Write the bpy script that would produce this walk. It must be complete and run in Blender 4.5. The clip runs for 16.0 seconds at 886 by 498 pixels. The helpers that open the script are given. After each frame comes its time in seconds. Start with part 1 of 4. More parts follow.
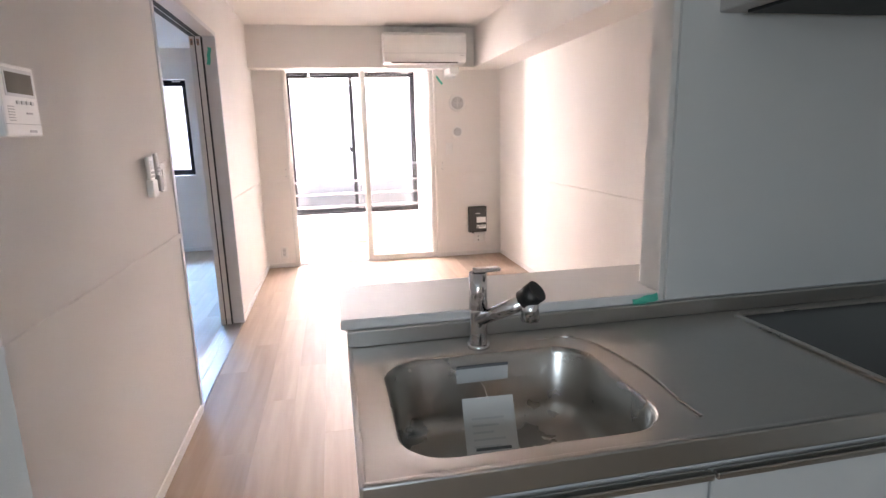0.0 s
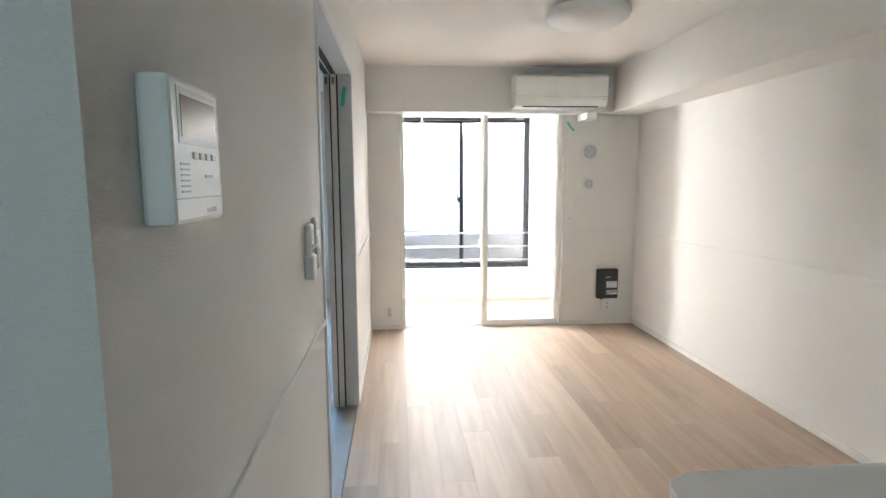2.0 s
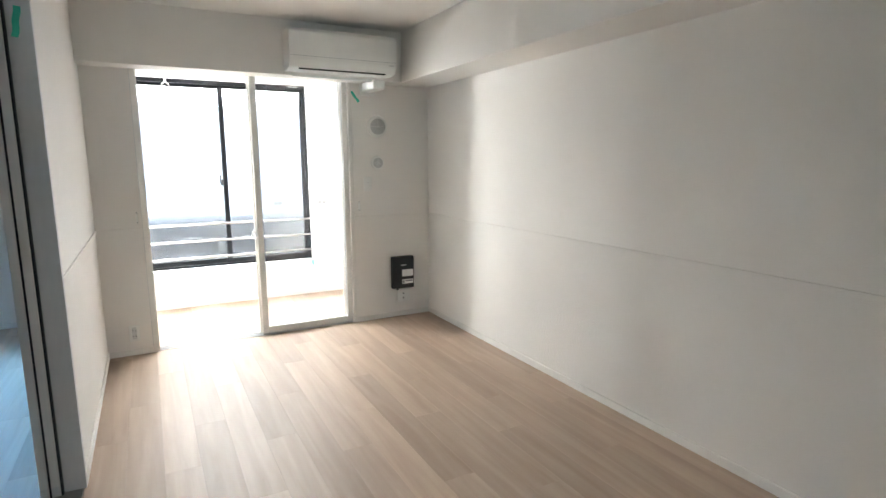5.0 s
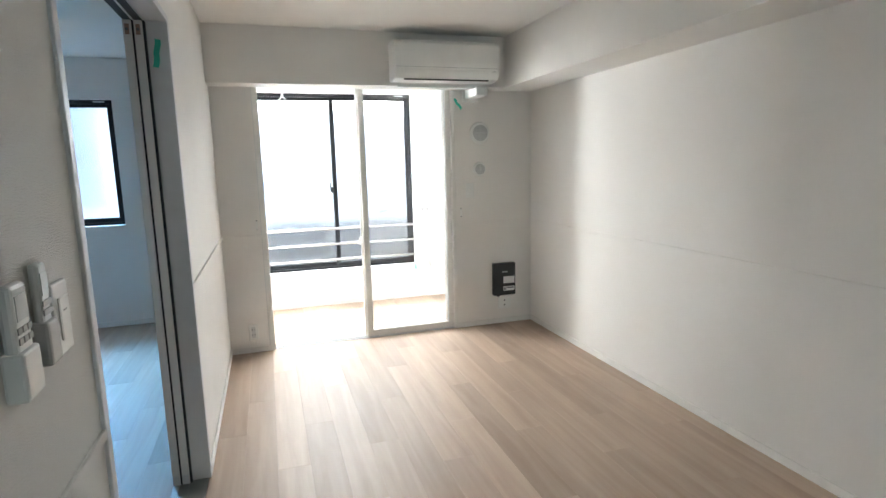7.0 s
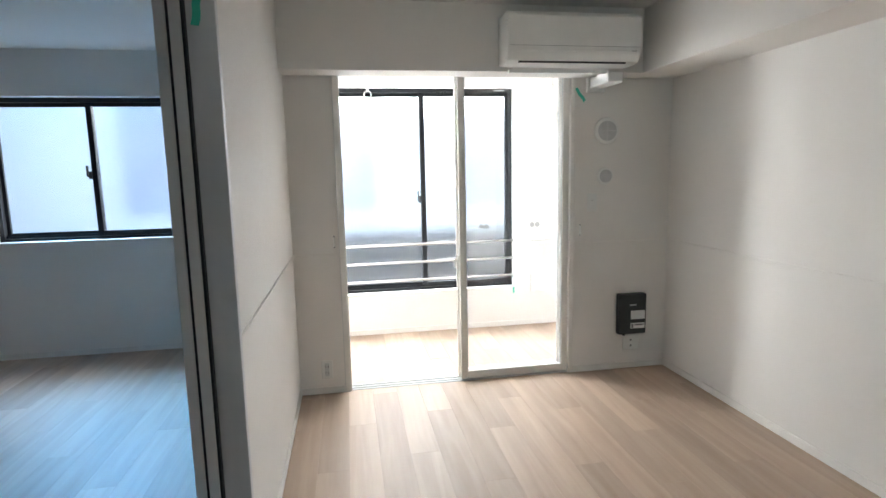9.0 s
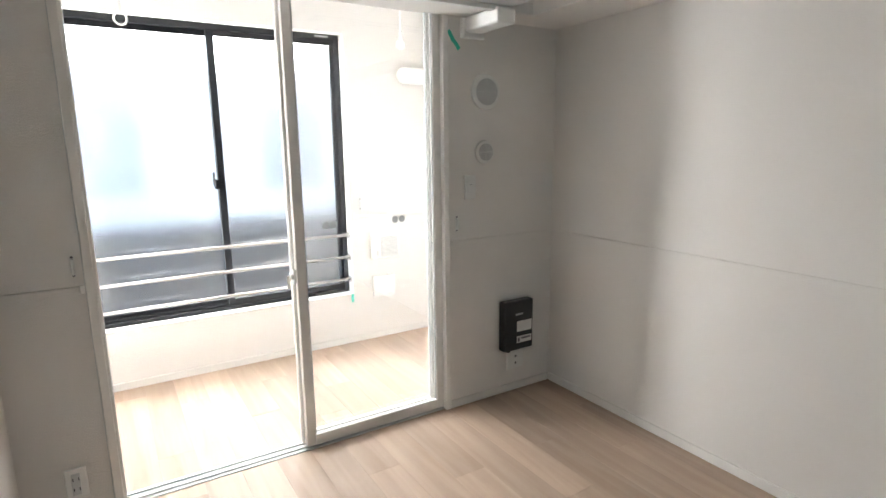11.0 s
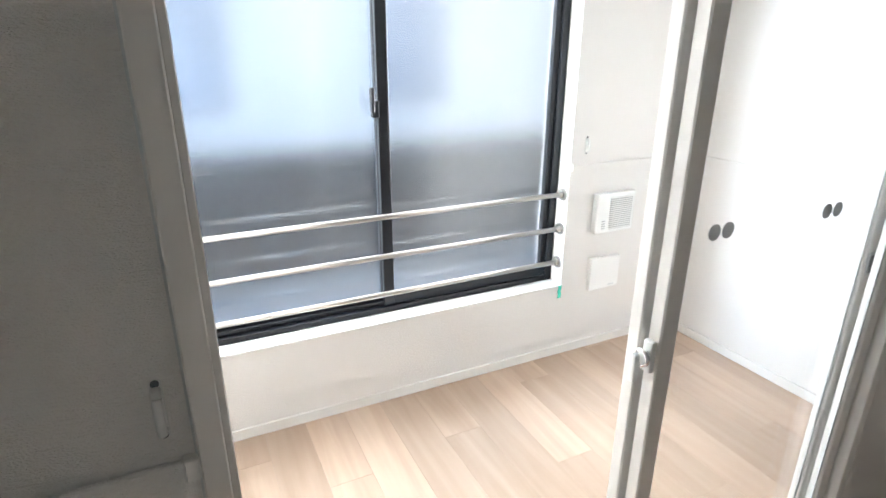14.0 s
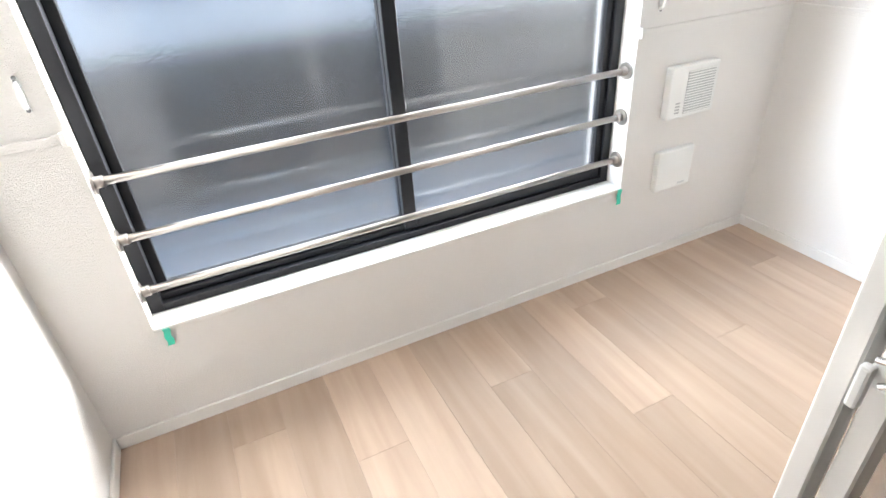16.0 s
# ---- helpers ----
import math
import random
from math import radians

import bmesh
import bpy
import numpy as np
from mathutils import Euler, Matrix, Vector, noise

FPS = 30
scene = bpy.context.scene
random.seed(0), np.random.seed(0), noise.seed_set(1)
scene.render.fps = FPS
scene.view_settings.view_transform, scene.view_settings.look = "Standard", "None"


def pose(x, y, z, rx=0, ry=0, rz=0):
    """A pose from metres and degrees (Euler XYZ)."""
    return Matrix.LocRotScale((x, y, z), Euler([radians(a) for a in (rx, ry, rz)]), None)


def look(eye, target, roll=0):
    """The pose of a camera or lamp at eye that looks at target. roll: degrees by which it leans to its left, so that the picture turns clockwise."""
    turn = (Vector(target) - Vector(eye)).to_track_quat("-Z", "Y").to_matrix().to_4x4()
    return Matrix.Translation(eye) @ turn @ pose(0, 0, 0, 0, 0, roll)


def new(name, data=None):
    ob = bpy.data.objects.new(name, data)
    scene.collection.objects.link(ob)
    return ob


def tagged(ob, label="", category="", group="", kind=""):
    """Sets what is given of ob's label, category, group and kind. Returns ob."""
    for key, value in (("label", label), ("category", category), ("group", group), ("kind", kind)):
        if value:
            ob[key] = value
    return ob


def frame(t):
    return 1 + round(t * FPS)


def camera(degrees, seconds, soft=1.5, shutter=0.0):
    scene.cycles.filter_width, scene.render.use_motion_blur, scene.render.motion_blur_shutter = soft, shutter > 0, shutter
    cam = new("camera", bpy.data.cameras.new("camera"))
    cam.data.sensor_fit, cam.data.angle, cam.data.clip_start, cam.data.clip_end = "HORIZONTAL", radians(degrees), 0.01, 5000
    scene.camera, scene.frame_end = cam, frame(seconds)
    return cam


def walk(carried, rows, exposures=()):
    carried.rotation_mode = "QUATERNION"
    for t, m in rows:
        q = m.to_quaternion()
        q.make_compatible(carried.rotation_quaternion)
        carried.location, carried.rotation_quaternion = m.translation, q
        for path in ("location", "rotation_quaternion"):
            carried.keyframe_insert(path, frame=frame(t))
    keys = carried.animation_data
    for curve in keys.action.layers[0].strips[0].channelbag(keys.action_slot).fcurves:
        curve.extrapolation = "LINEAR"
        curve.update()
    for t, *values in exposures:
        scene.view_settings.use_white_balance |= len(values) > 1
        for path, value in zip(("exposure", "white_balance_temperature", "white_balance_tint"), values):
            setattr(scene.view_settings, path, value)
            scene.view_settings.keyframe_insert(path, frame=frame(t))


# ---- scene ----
cam = camera(78.1, 16.0)
PATH = [
    (0, (0.711, 0.601, 1.314), (1.089, 2.522, 0.903), -1.5),
    (0.5, (0.554, 0.658, 1.322), (0.725, 2.613, 0.938), -1.3),
    (1, (0.432, 0.868, 1.342), (0.503, 2.841, 1.02), -1.2),
    (1.5, (0.328, 1.129, 1.358), (0.407, 3.109, 1.088), -0.3),
    (2, (0.265, 1.367, 1.379), (0.426, 3.344, 1.129), -0.3),
    (2.5, (0.243, 1.638, 1.362), (0.54, 3.602, 1.132), -0.4),
    (3, (0.23, 1.835, 1.36), (0.603, 3.785, 1.118), -0.3),
    (3.5, (0.212, 1.973, 1.368), (0.711, 3.891, 1.101), -0.6),
    (4, (0.274, 2.024, 1.363), (0.968, 3.877, 1.071), -0.7),
    (4.5, (0.336, 2.047, 1.36), (1.273, 3.785, 1.037), -0.2),
    (6.8, (0.303, 2.087, 1.386), (1.082, 3.904, 1.077), -1.2),
    (7, (0.342, 2.098, 1.401), (0.94, 3.98, 1.087), -1.4),
    (7.5, (0.31, 2.132, 1.399), (0.59, 4.088, 1.094), -1.6),
    (8, (0.309, 2.331, 1.395), (0.445, 4.304, 1.098), -2.2),
    (8.5, (0.332, 2.614, 1.362), (0.51, 4.586, 1.08), -1.6),
    (9, (0.349, 2.947, 1.391), (0.683, 4.899, 1.109), -1.2),
    (9.5, (0.326, 3.25, 1.387), (0.841, 5.163, 1.113), -1.1),
    (10, (0.329, 3.5, 1.371), (1.032, 5.351, 1.085), -0.7),
    (10.2, (0.349, 3.607, 1.365), (1.135, 5.423, 1.072), -0.8),
    (12.3, (0.387, 4.852, 1.412), (1.55, 6.405, 0.929), 0.1),
    (12.5, (0.379, 4.955, 1.386), (1.524, 6.528, 0.924), 0.4),
    (13, (0.372, 5.234, 1.371), (1.435, 6.854, 0.872), 1.0),
    (13.5, (0.355, 5.517, 1.353), (1.332, 7.174, 0.805), 1.1),
    (14, (0.312, 5.765, 1.345), (1.132, 7.457, 0.668), 0.2),
    (14.5, (0.327, 5.992, 1.332), (0.962, 7.695, 0.498), -1.2),
    (14.7, (0.354, 6.07, 1.334), (0.932, 7.755, 0.425), -1.5),
    (15, (0.403, 6.164, 1.31), (0.913, 7.82, 0.312), -3.6),
    (15.5, (0.452, 6.205, 1.267), (0.885, 7.808, 0.152), -5.2),
    (16, (0.46, 6.209, 1.25), (1.145, 7.769, 0.202), -4.2),
]
EXPOSURES = [(0, 1.45, 7600, 29), (0.6, 1.4, 7600, 28), (1.1, 1.15, 7000, 13), (2.0, 1.05, 6900, 10), (3.5, 0.9, 6800, 8), (4.5, 0.75, 6800, 8), (7, 0.7, 6650, 7),
             (8.5, 0.4, 6550, 7), (10, 0.2, 7000, 12), (12.5, 0.15, 6300, 6), (13.5, -0.2, 5900, 4), (14.2, -0.35, 6700, 10), (15, -0.5, 6550, 8), (16, -0.65, 6750, 11)]
walk(cam, [(t, look(eye, target, roll)) for t, eye, target, roll in PATH], EXPOSURES)

# ---------- light ----------
world = bpy.data.worlds.new("daylight")
scene.world = world
world.use_nodes = True
wn = world.node_tree
sky = wn.nodes.new("ShaderNodeTexSky")
sky.sky_type = "NISHITA"
sky.sun_disc = False
sky.sun_elevation = radians(50)
sky.sun_rotation = radians(200)
wn.links.new(sky.outputs[0], wn.nodes["Background"].inputs[0])
wn.nodes["Background"].inputs[1].default_value = 0.06

sun_data = bpy.data.lights.new("sun", "SUN")
sun_data.energy, sun_data.angle, sun_data.color = 0.36, radians(10), (1.0, 0.97, 0.93)
sun = new("sun", sun_data)
sun.matrix_world = look((3, -6, 9), (2, 9.5, 1))


def sky_lamp(name, eye, target, w, h, power, colour, spread=180):
    """Area lamp added at or outside an opening to stand in for daylight."""
    d = bpy.data.lights.new(name, "AREA")
    d.shape, d.size, d.size_y, d.energy, d.color = "RECTANGLE", w, h, power, colour
    d.spread = radians(spread)
    o = new(name, d)
    o.matrix_world = look(eye, target)
    return o


SKY_TINT = (0.92, 0.96, 1.0)
# low lamp added in front of the house to carry light deep indoors
sky_lamp("sky_fill_low", (1.2, 10.25, 2.55), (1.2, 6.0, 2.2), 3.6, 0.7, 290, SKY_TINT)
sky_lamp("sky_light_high", (1.2, 9.9, 4.4), (1.2, 6.9, 0.8), 5.0, 2.2, 640, SKY_TINT)
# fill lamps added beside the window, out of view, imitating frosted glass's diffuse spread
sky_lamp("side_fill_west", (-0.52, 8.4, 1.35), (1.9, 7.3, 1.2), 1.1, 2.0, 160, SKY_TINT, 112)
sky_lamp("side_fill_east", (3.2, 8.45, 1.35), (0.6, 7.3, 1.2), 0.75, 2.0, 450, SKY_TINT, 112)
sky_lamp("sky_light_bedroom", (-2.7, 9.25, 2.95), (-1.8, 6.0, 1.1), 1.9, 1.0, 360, (0.20, 0.53, 1.0))
sky_lamp("sky_light_kitchen", (0.0, -1.72, 1.55), (0.0, 2.0, 1.3), 1.0, 0.9, 11, (0.54, 0.84, 1.0))


# ---------- materials ----------
def base_material(name, colour, rough=0.6, metal=0.0):
    m = bpy.data.materials.new(name)
    m.use_nodes = True
    b = m.node_tree.nodes["Principled BSDF"]
    b.inputs["Base Color"].default_value = (*colour, 1)
    b.inputs["Roughness"].default_value = rough
    b.inputs["Metallic"].default_value = metal
    return m, m.node_tree, b


def mapped_noise(nt, scale, stretch=(1, 1, 1), detail=4.0):
    co = nt.nodes.new("ShaderNodeTexCoord")
    mp = nt.nodes.new("ShaderNodeMapping")
    mp.inputs["Scale"].default_value = stretch
    nz = nt.nodes.new("ShaderNodeTexNoise")
    nz.inputs["Scale"].default_value = scale
    nz.inputs["Detail"].default_value = detail
    nt.links.new(co.outputs["Object"], mp.inputs[0])
    nt.links.new(mp.outputs[0], nz.inputs["Vector"])
    return nz


def tint_by(nt, b, nz, c0, c1, lo=0.3, hi=0.7):
    r = nt.nodes.new("ShaderNodeValToRGB")
    r.color_ramp.elements[0].position, r.color_ramp.elements[1].position = lo, hi
    r.color_ramp.elements[0].color, r.color_ramp.elements[1].color = (*c0, 1), (*c1, 1)
    nt.links.new(nz.outputs["Fac"], r.inputs[0])
    nt.links.new(r.outputs[0], b.inputs["Base Color"])
    return r


def bump_by(nt, b, nz, strength, distance=0.002):
    bp = nt.nodes.new("ShaderNodeBump")
    bp.inputs["Strength"].default_value, bp.inputs["Distance"].default_value = strength, distance
    nt.links.new(nz.outputs["Fac"], bp.inputs["Height"])
    nt.links.new(bp.outputs[0], b.inputs["Normal"])
    return bp


def rough_by(nt, b, nz, lo, hi):
    mr = nt.nodes.new("ShaderNodeMapRange")
    mr.inputs["To Min"].default_value, mr.inputs["To Max"].default_value = lo, hi
    nt.links.new(nz.outputs["Fac"], mr.inputs["Value"])
    nt.links.new(mr.outputs[0], b.inputs["Roughness"])


def plain(name, colour, rough=0.5, metal=0.0, vary=0.06, scale=9.0, bump=0.0, stretch=(1, 1, 1)):
    """Surface with a slight unevenness of tone and gloss."""
    m, nt, b = base_material(name, colour, rough, metal)
    nz = mapped_noise(nt, scale, stretch)
    tint_by(nt, b, nz, [c * (1 - vary) for c in colour], [min(1, c * (1 + vary)) for c in colour])
    rough_by(nt, b, nz, max(0, rough - 0.06), min(1, rough + 0.06))
    if bump:
        bump_by(nt, b, mapped_noise(nt, 160.0, stretch), bump)
    return m


def wallpaper(name, colour):
    """Woven vinyl wallpaper: short horizontal fibres and a faint cloudiness."""
    m, nt, b = base_material(name, colour, 0.75)
    cloud = mapped_noise(nt, 1.3, detail=3)
    tint_by(nt, b, cloud, [c * 0.97 for c in colour], [min(1, c * 1.02) for c in colour])
    fibre = mapped_noise(nt, 60.0, (1, 1, 5.0), detail=6)
    fine = mapped_noise(nt, 300.0, (1, 1, 2.6), detail=2)
    mix = nt.nodes.new("ShaderNodeMath")
    mix.operation = "ADD"
    nt.links.new(fibre.outputs["Fac"], mix.inputs[0])
    nt.links.new(fine.outputs["Fac"], mix.inputs[1])
    bp = nt.nodes.new("ShaderNodeBump")
    bp.inputs["Strength"].default_value, bp.inputs["Distance"].default_value = 0.8, 0.0042
    nt.links.new(mix.outputs[0], bp.inputs["Height"])
    nt.links.new(bp.outputs[0], b.inputs["Normal"])
    b.inputs["Specular IOR Level"].default_value = 0.25
    return m


def plank_material():
    """Pale oak sheet planks, toned plank by plank, grain along y."""
    m, nt, b = base_material("pale_oak", (0.55, 0.42, 0.32), 0.38)
    co = nt.nodes.new("ShaderNodeTexCoord")
    info = nt.nodes.new("ShaderNodeObjectInfo")
    off = nt.nodes.new("ShaderNodeVectorMath")
    off.operation = "ADD"
    sc = nt.nodes.new("ShaderNodeVectorMath")
    sc.operation = "SCALE"
    sc.inputs[0].default_value = (7.3, 31.7, 3.1)
    nt.links.new(info.outputs["Random"], sc.inputs["Scale"])
    nt.links.new(co.outputs["Object"], off.inputs[0])
    nt.links.new(sc.outputs[0], off.inputs[1])
    mp = nt.nodes.new("ShaderNodeMapping")
    mp.inputs["Scale"].default_value = (11, 0.8, 1)
    nt.links.new(off.outputs[0], mp.inputs[0])
    grain = nt.nodes.new("ShaderNodeTexNoise")
    grain.inputs["Scale"].default_value, grain.inputs["Detail"].default_value = 1.6, 7
    grain.inputs["Distortion"].default_value = 0.5
    nt.links.new(mp.outputs[0], grain.inputs["Vector"])
    broad = nt.nodes.new("ShaderNodeTexNoise")
    broad.inputs["Scale"].default_value = 2.2
    mp2 = nt.nodes.new("ShaderNodeMapping")
    mp2.inputs["Scale"].default_value = (3, 0.7, 1)
    nt.links.new(off.outputs[0], mp2.inputs[0])
    nt.links.new(mp2.outputs[0], broad.inputs["Vector"])
    r1 = nt.nodes.new("ShaderNodeValToRGB")
    r1.color_ramp.elements[0].position, r1.color_ramp.elements[1].position = 0.25, 0.75
    r1.color_ramp.elements[0].color, r1.color_ramp.elements[1].color = (0.39, 0.283, 0.212, 1), (0.51, 0.392, 0.308, 1)
    nt.links.new(grain.outputs["Fac"], r1.inputs[0])
    tone = nt.nodes.new("ShaderNodeMapRange")
    tone.inputs["To Min"].default_value, tone.inputs["To Max"].default_value = 0.86, 1.14
    nt.links.new(info.outputs["Random"], tone.inputs["Value"])
    bt = nt.nodes.new("ShaderNodeMapRange")
    bt.inputs["To Min"].default_value, bt.inputs["To Max"].default_value = 0.9, 1.1
    nt.links.new(broad.outputs["Fac"], bt.inputs["Value"])
    mul = nt.nodes.new("ShaderNodeMath")
    mul.operation = "MULTIPLY"
    nt.links.new(tone.outputs[0], mul.inputs[0])
    nt.links.new(bt.outputs[0], mul.inputs[1])
    vs = nt.nodes.new("ShaderNodeVectorMath")
    vs.operation = "SCALE"
    nt.links.new(r1.outputs[0], vs.inputs[0])
    nt.links.new(mul.outputs[0], vs.inputs["Scale"])
    nt.links.new(vs.outputs[0], b.inputs["Base Color"])
    rough_by(nt, b, grain, 0.38, 0.52)
    b.inputs["Specular IOR Level"].default_value = 0.22
    bump_by(nt, b, grain, 0.12, 0.001)
    return m


def glass_material(name, rough, colour=(1, 1, 1), bump=0.0):
    m, nt, b = base_material(name, colour, rough)
    b.inputs["Transmission Weight"].default_value = 1.0
    b.inputs["IOR"].default_value = 1.45
    if bump:
        bump_by(nt, b, mapped_noise(nt, 130.0, detail=2), bump, 0.003)
        b.inputs["Coat Weight"].default_value, b.inputs["Coat Roughness"].default_value = 1.0, 0.07
    return m


def steel_material(name, colour, rough, stretch):
    m, nt, b = base_material(name, colour, rough, 1.0)
    nz = mapped_noise(nt, 30.0, stretch, detail=6)
    rough_by(nt, b, nz, rough - 0.08, rough + 0.1)
    bump_by(nt, b, nz, 0.008, 0.0005)
    return m


PAPER = wallpaper("white_wallpaper", (0.84, 0.815, 0.785))
CEIL = wallpaper("ceiling_paper", (0.85, 0.83, 0.80))
TRIM = plain("white_trim", (0.78, 0.76, 0.73), 0.42, vary=0.03)
JAMB = plain("door_frame_sheet", (0.66, 0.66, 0.67), 0.45, vary=0.03)
DOOR = plain("door_leaf_sheet", (0.72, 0.71, 0.69), 0.45, vary=0.03)
PLANK = plank_material()
SUBFLOOR = plain("joint_shadow", (0.33, 0.245, 0.19), 0.7)
BLACKFRAME = plain("black_aluminium", (0.010, 0.011, 0.014), 0.42, vary=0.15)
BLACKFRAME.node_tree.nodes["Principled BSDF"].inputs["Specular IOR Level"].default_value = 0.3
FROST = glass_material("frosted_glass", 0.2, (0.93, 0.97, 1.0), 0.14)
CLEAR = glass_material("clear_glass", 0.0)
WHITE_PLASTIC = plain("white_plastic", (0.80, 0.80, 0.78), 0.35, vary=0.02)
GREY_PLASTIC = plain("grey_plastic", (0.42, 0.42, 0.42), 0.4, vary=0.05)
PALE_PLASTIC = plain("pale_grey_plastic", (0.62, 0.63, 0.63), 0.4, vary=0.04)
DARK = plain("dark_slot", (0.02, 0.02, 0.02), 0.6)
BLACK_PLASTIC = plain("black_plastic", (0.022, 0.021, 0.021), 0.42, vary=0.2)
LABEL = plain("white_label", (0.75, 0.75, 0.74), 0.5, vary=0.02)
INK = plain("grey_print", (0.16, 0.16, 0.17), 0.6)
RED_INK = plain("red_print", (0.45, 0.06, 0.05), 0.6)
GREEN_TAPE = plain("green_tape", (0.04, 0.52, 0.38), 0.5, vary=0.1)
STEEL = steel_material("brushed_steel", (0.52, 0.495, 0.47), 0.28, (0.4, 0.4, 0.4))
STEEL_DARK = steel_material("dark_top_steel", (0.50, 0.485, 0.47), 0.34, (2, 2, 2))
CHROME = plain("chrome", (0.75, 0.75, 0.76), 0.1, 1.0, vary=0.02)
ALU = plain("satin_aluminium", (0.47, 0.44, 0.41), 0.32, 1.0, vary=0.05)
COPPER = plain("copper_cap", (0.36, 0.25, 0.2), 0.45, 0.3, vary=0.05)
HOB = plain("black_hob_glass", (0.012, 0.012, 0.013), 0.12, vary=0.1)
PANEL = plain("kitchen_wall_panel", (0.64, 0.64, 0.63), 0.32, vary=0.01, scale=0.8)
CABINET = plain("cabinet_front", (0.66, 0.66, 0.65), 0.35, vary=0.03)
LEDGE = plain("white_ledge", (0.78, 0.76, 0.74), 0.32, vary=0.02)
LAMP_SHADE = plain("milky_shade", (0.85, 0.85, 0.84), 0.3, vary=0.02)
SCREEN = plain("intercom_screen", (0.24, 0.22, 0.19), 0.1, vary=0.1)
HOUSE = plain("neighbour_wall", (0.54, 0.60, 0.68), 0.8, vary=0.08, scale=2.0)
HOUSE_GREY = plain("neighbour_grey", (0.27, 0.32, 0.42), 0.7, vary=0.15, scale=3.0)
HOUSE_DARK = plain("neighbour_dark", (0.032, 0.036, 0.042), 0.7, vary=0.3, scale=3.0)
TIN = plain("pale_tin_roof", (0.11, 0.135, 0.17), 0.6, vary=0.15, scale=3.0)
GROUND = plain("concrete_ground", (0.30, 0.30, 0.30), 0.85, vary=0.15, scale=2.0)


# ---------- building helpers ----------
def add_box(bm, x0, x1, y0, y1, z0, z1, bevel=0.0, mat=0, seg=1):
    made = bmesh.ops.create_cube(bm, size=1.0)
    vs = made["verts"]
    for v in vs:
        v.co.x = x0 + (v.co.x + 0.5) * (x1 - x0)
        v.co.y = y0 + (v.co.y + 0.5) * (y1 - y0)
        v.co.z = z0 + (v.co.z + 0.5) * (z1 - z0)
    faces = {f for v in vs for f in v.link_faces}
    for f in faces:
        f.material_index = mat
    if bevel:
        edges = list({e for f in faces for e in f.edges})
        r = bmesh.ops.bevel(bm, geom=edges, offset=bevel, segments=seg, affect="EDGES", profile=0.5)
        for f in r["faces"]:
            f.material_index = mat


def add_cyl(bm, r, a, c, seg=24, r2=None, mat=0):
    """Cylinder or cone from point a to point c."""
    a, c = Vector(a), Vector(c)
    d = c - a
    m = Matrix.Translation((a + c) / 2) @ d.to_track_quat("Z", "Y").to_matrix().to_4x4()
    made = bmesh.ops.create_cone(bm, cap_ends=True, segments=seg, radius1=r, radius2=r if r2 is None else r2, depth=d.length, matrix=m)
    for f in {f for v in made["verts"] for f in v.link_faces}:
        f.material_index = mat
        f.smooth = len(f.verts) == 4


def finish(bm, name, mats, parent=None, smooth=False):
    me = bpy.data.meshes.new(name)
    bmesh.ops.recalc_face_normals(bm, faces=bm.faces)
    if smooth:
        for f in bm.faces:
            f.smooth = True
    bm.to_mesh(me)
    bm.free()
    for m in mats:
        me.materials.append(m)
    ob = new(name, me)
    if parent:
        ob.parent = parent
    return ob


def boxes(name, spec, mat, parent=None, bevel=0.0, seg=1):
    bm = bmesh.new()
    for s in spec:
        add_box(bm, *s, bevel=bevel, seg=seg)
    return finish(bm, name, [mat], parent)


def cyls(name, spec, mat, parent=None, seg=24):
    bm = bmesh.new()
    for r, a, c in spec:
        add_cyl(bm, r, a, c, seg)
    return finish(bm, name, [mat], parent)


def tube(name, pts, r, mat, parent=None, res=8, cyclic=False):
    cu = bpy.data.curves.new(name, "CURVE")
    cu.dimensions, cu.bevel_depth, cu.bevel_resolution, cu.resolution_u = "3D", r, 4, res
    sp = cu.splines.new("BEZIER")
    sp.bezier_points.add(len(pts) - 1)
    for bp, p in zip(sp.bezier_points, pts):
        bp.co = p
        bp.handle_left_type = bp.handle_right_type = "AUTO"
    sp.use_cyclic_u = cyclic
    cu.use_fill_caps = True
    tmp = bpy.data.objects.new(name, cu)
    me = bpy.data.meshes.new_from_object(tmp)
    bpy.data.objects.remove(tmp)
    me.name = name
    me.materials.clear()
    me.materials.append(mat)
    ob = new(name, me)
    if parent:
        ob.parent = parent
    return ob


def empty(name, at=(0, 0, 0)):
    e = new(name)
    e.empty_display_size = 0.1
    e.location = at
    return e


def structure(ob, label, category):
    return tagged(ob, label, category, kind="structure")


# ---------- plan ----------
W, P, S, H = 2.5, 6.36, 7.58, 2.345        # room width, partition, outer wall, ceiling
T = 0.098                                    # partition thickness
OL, OR, OT = 0.312, 1.785, 2.02             # opening to the sunroom
DN, DF, DT = 3.29, 4.63, 1.985              # bedroom doorway
CORNER = 1.86                               # where the side wall begins
WX0, WX1, WZ0, WZ1 = 0.205, 1.785, 0.345, 2.085  # sunroom window
BX0, BX1, BZ0, BZ1 = -2.31, -0.88, 0.905, 2.005    # bedroom window
RAIL = 0.889

# ---------- floor ----------
floor = structure(boxes("floor", [(-3.6, W + 0.1, -1.7, S + 0.1, -0.12, -0.008)], SUBFLOOR), "pale oak plank floor with a soft sheen", "floor")

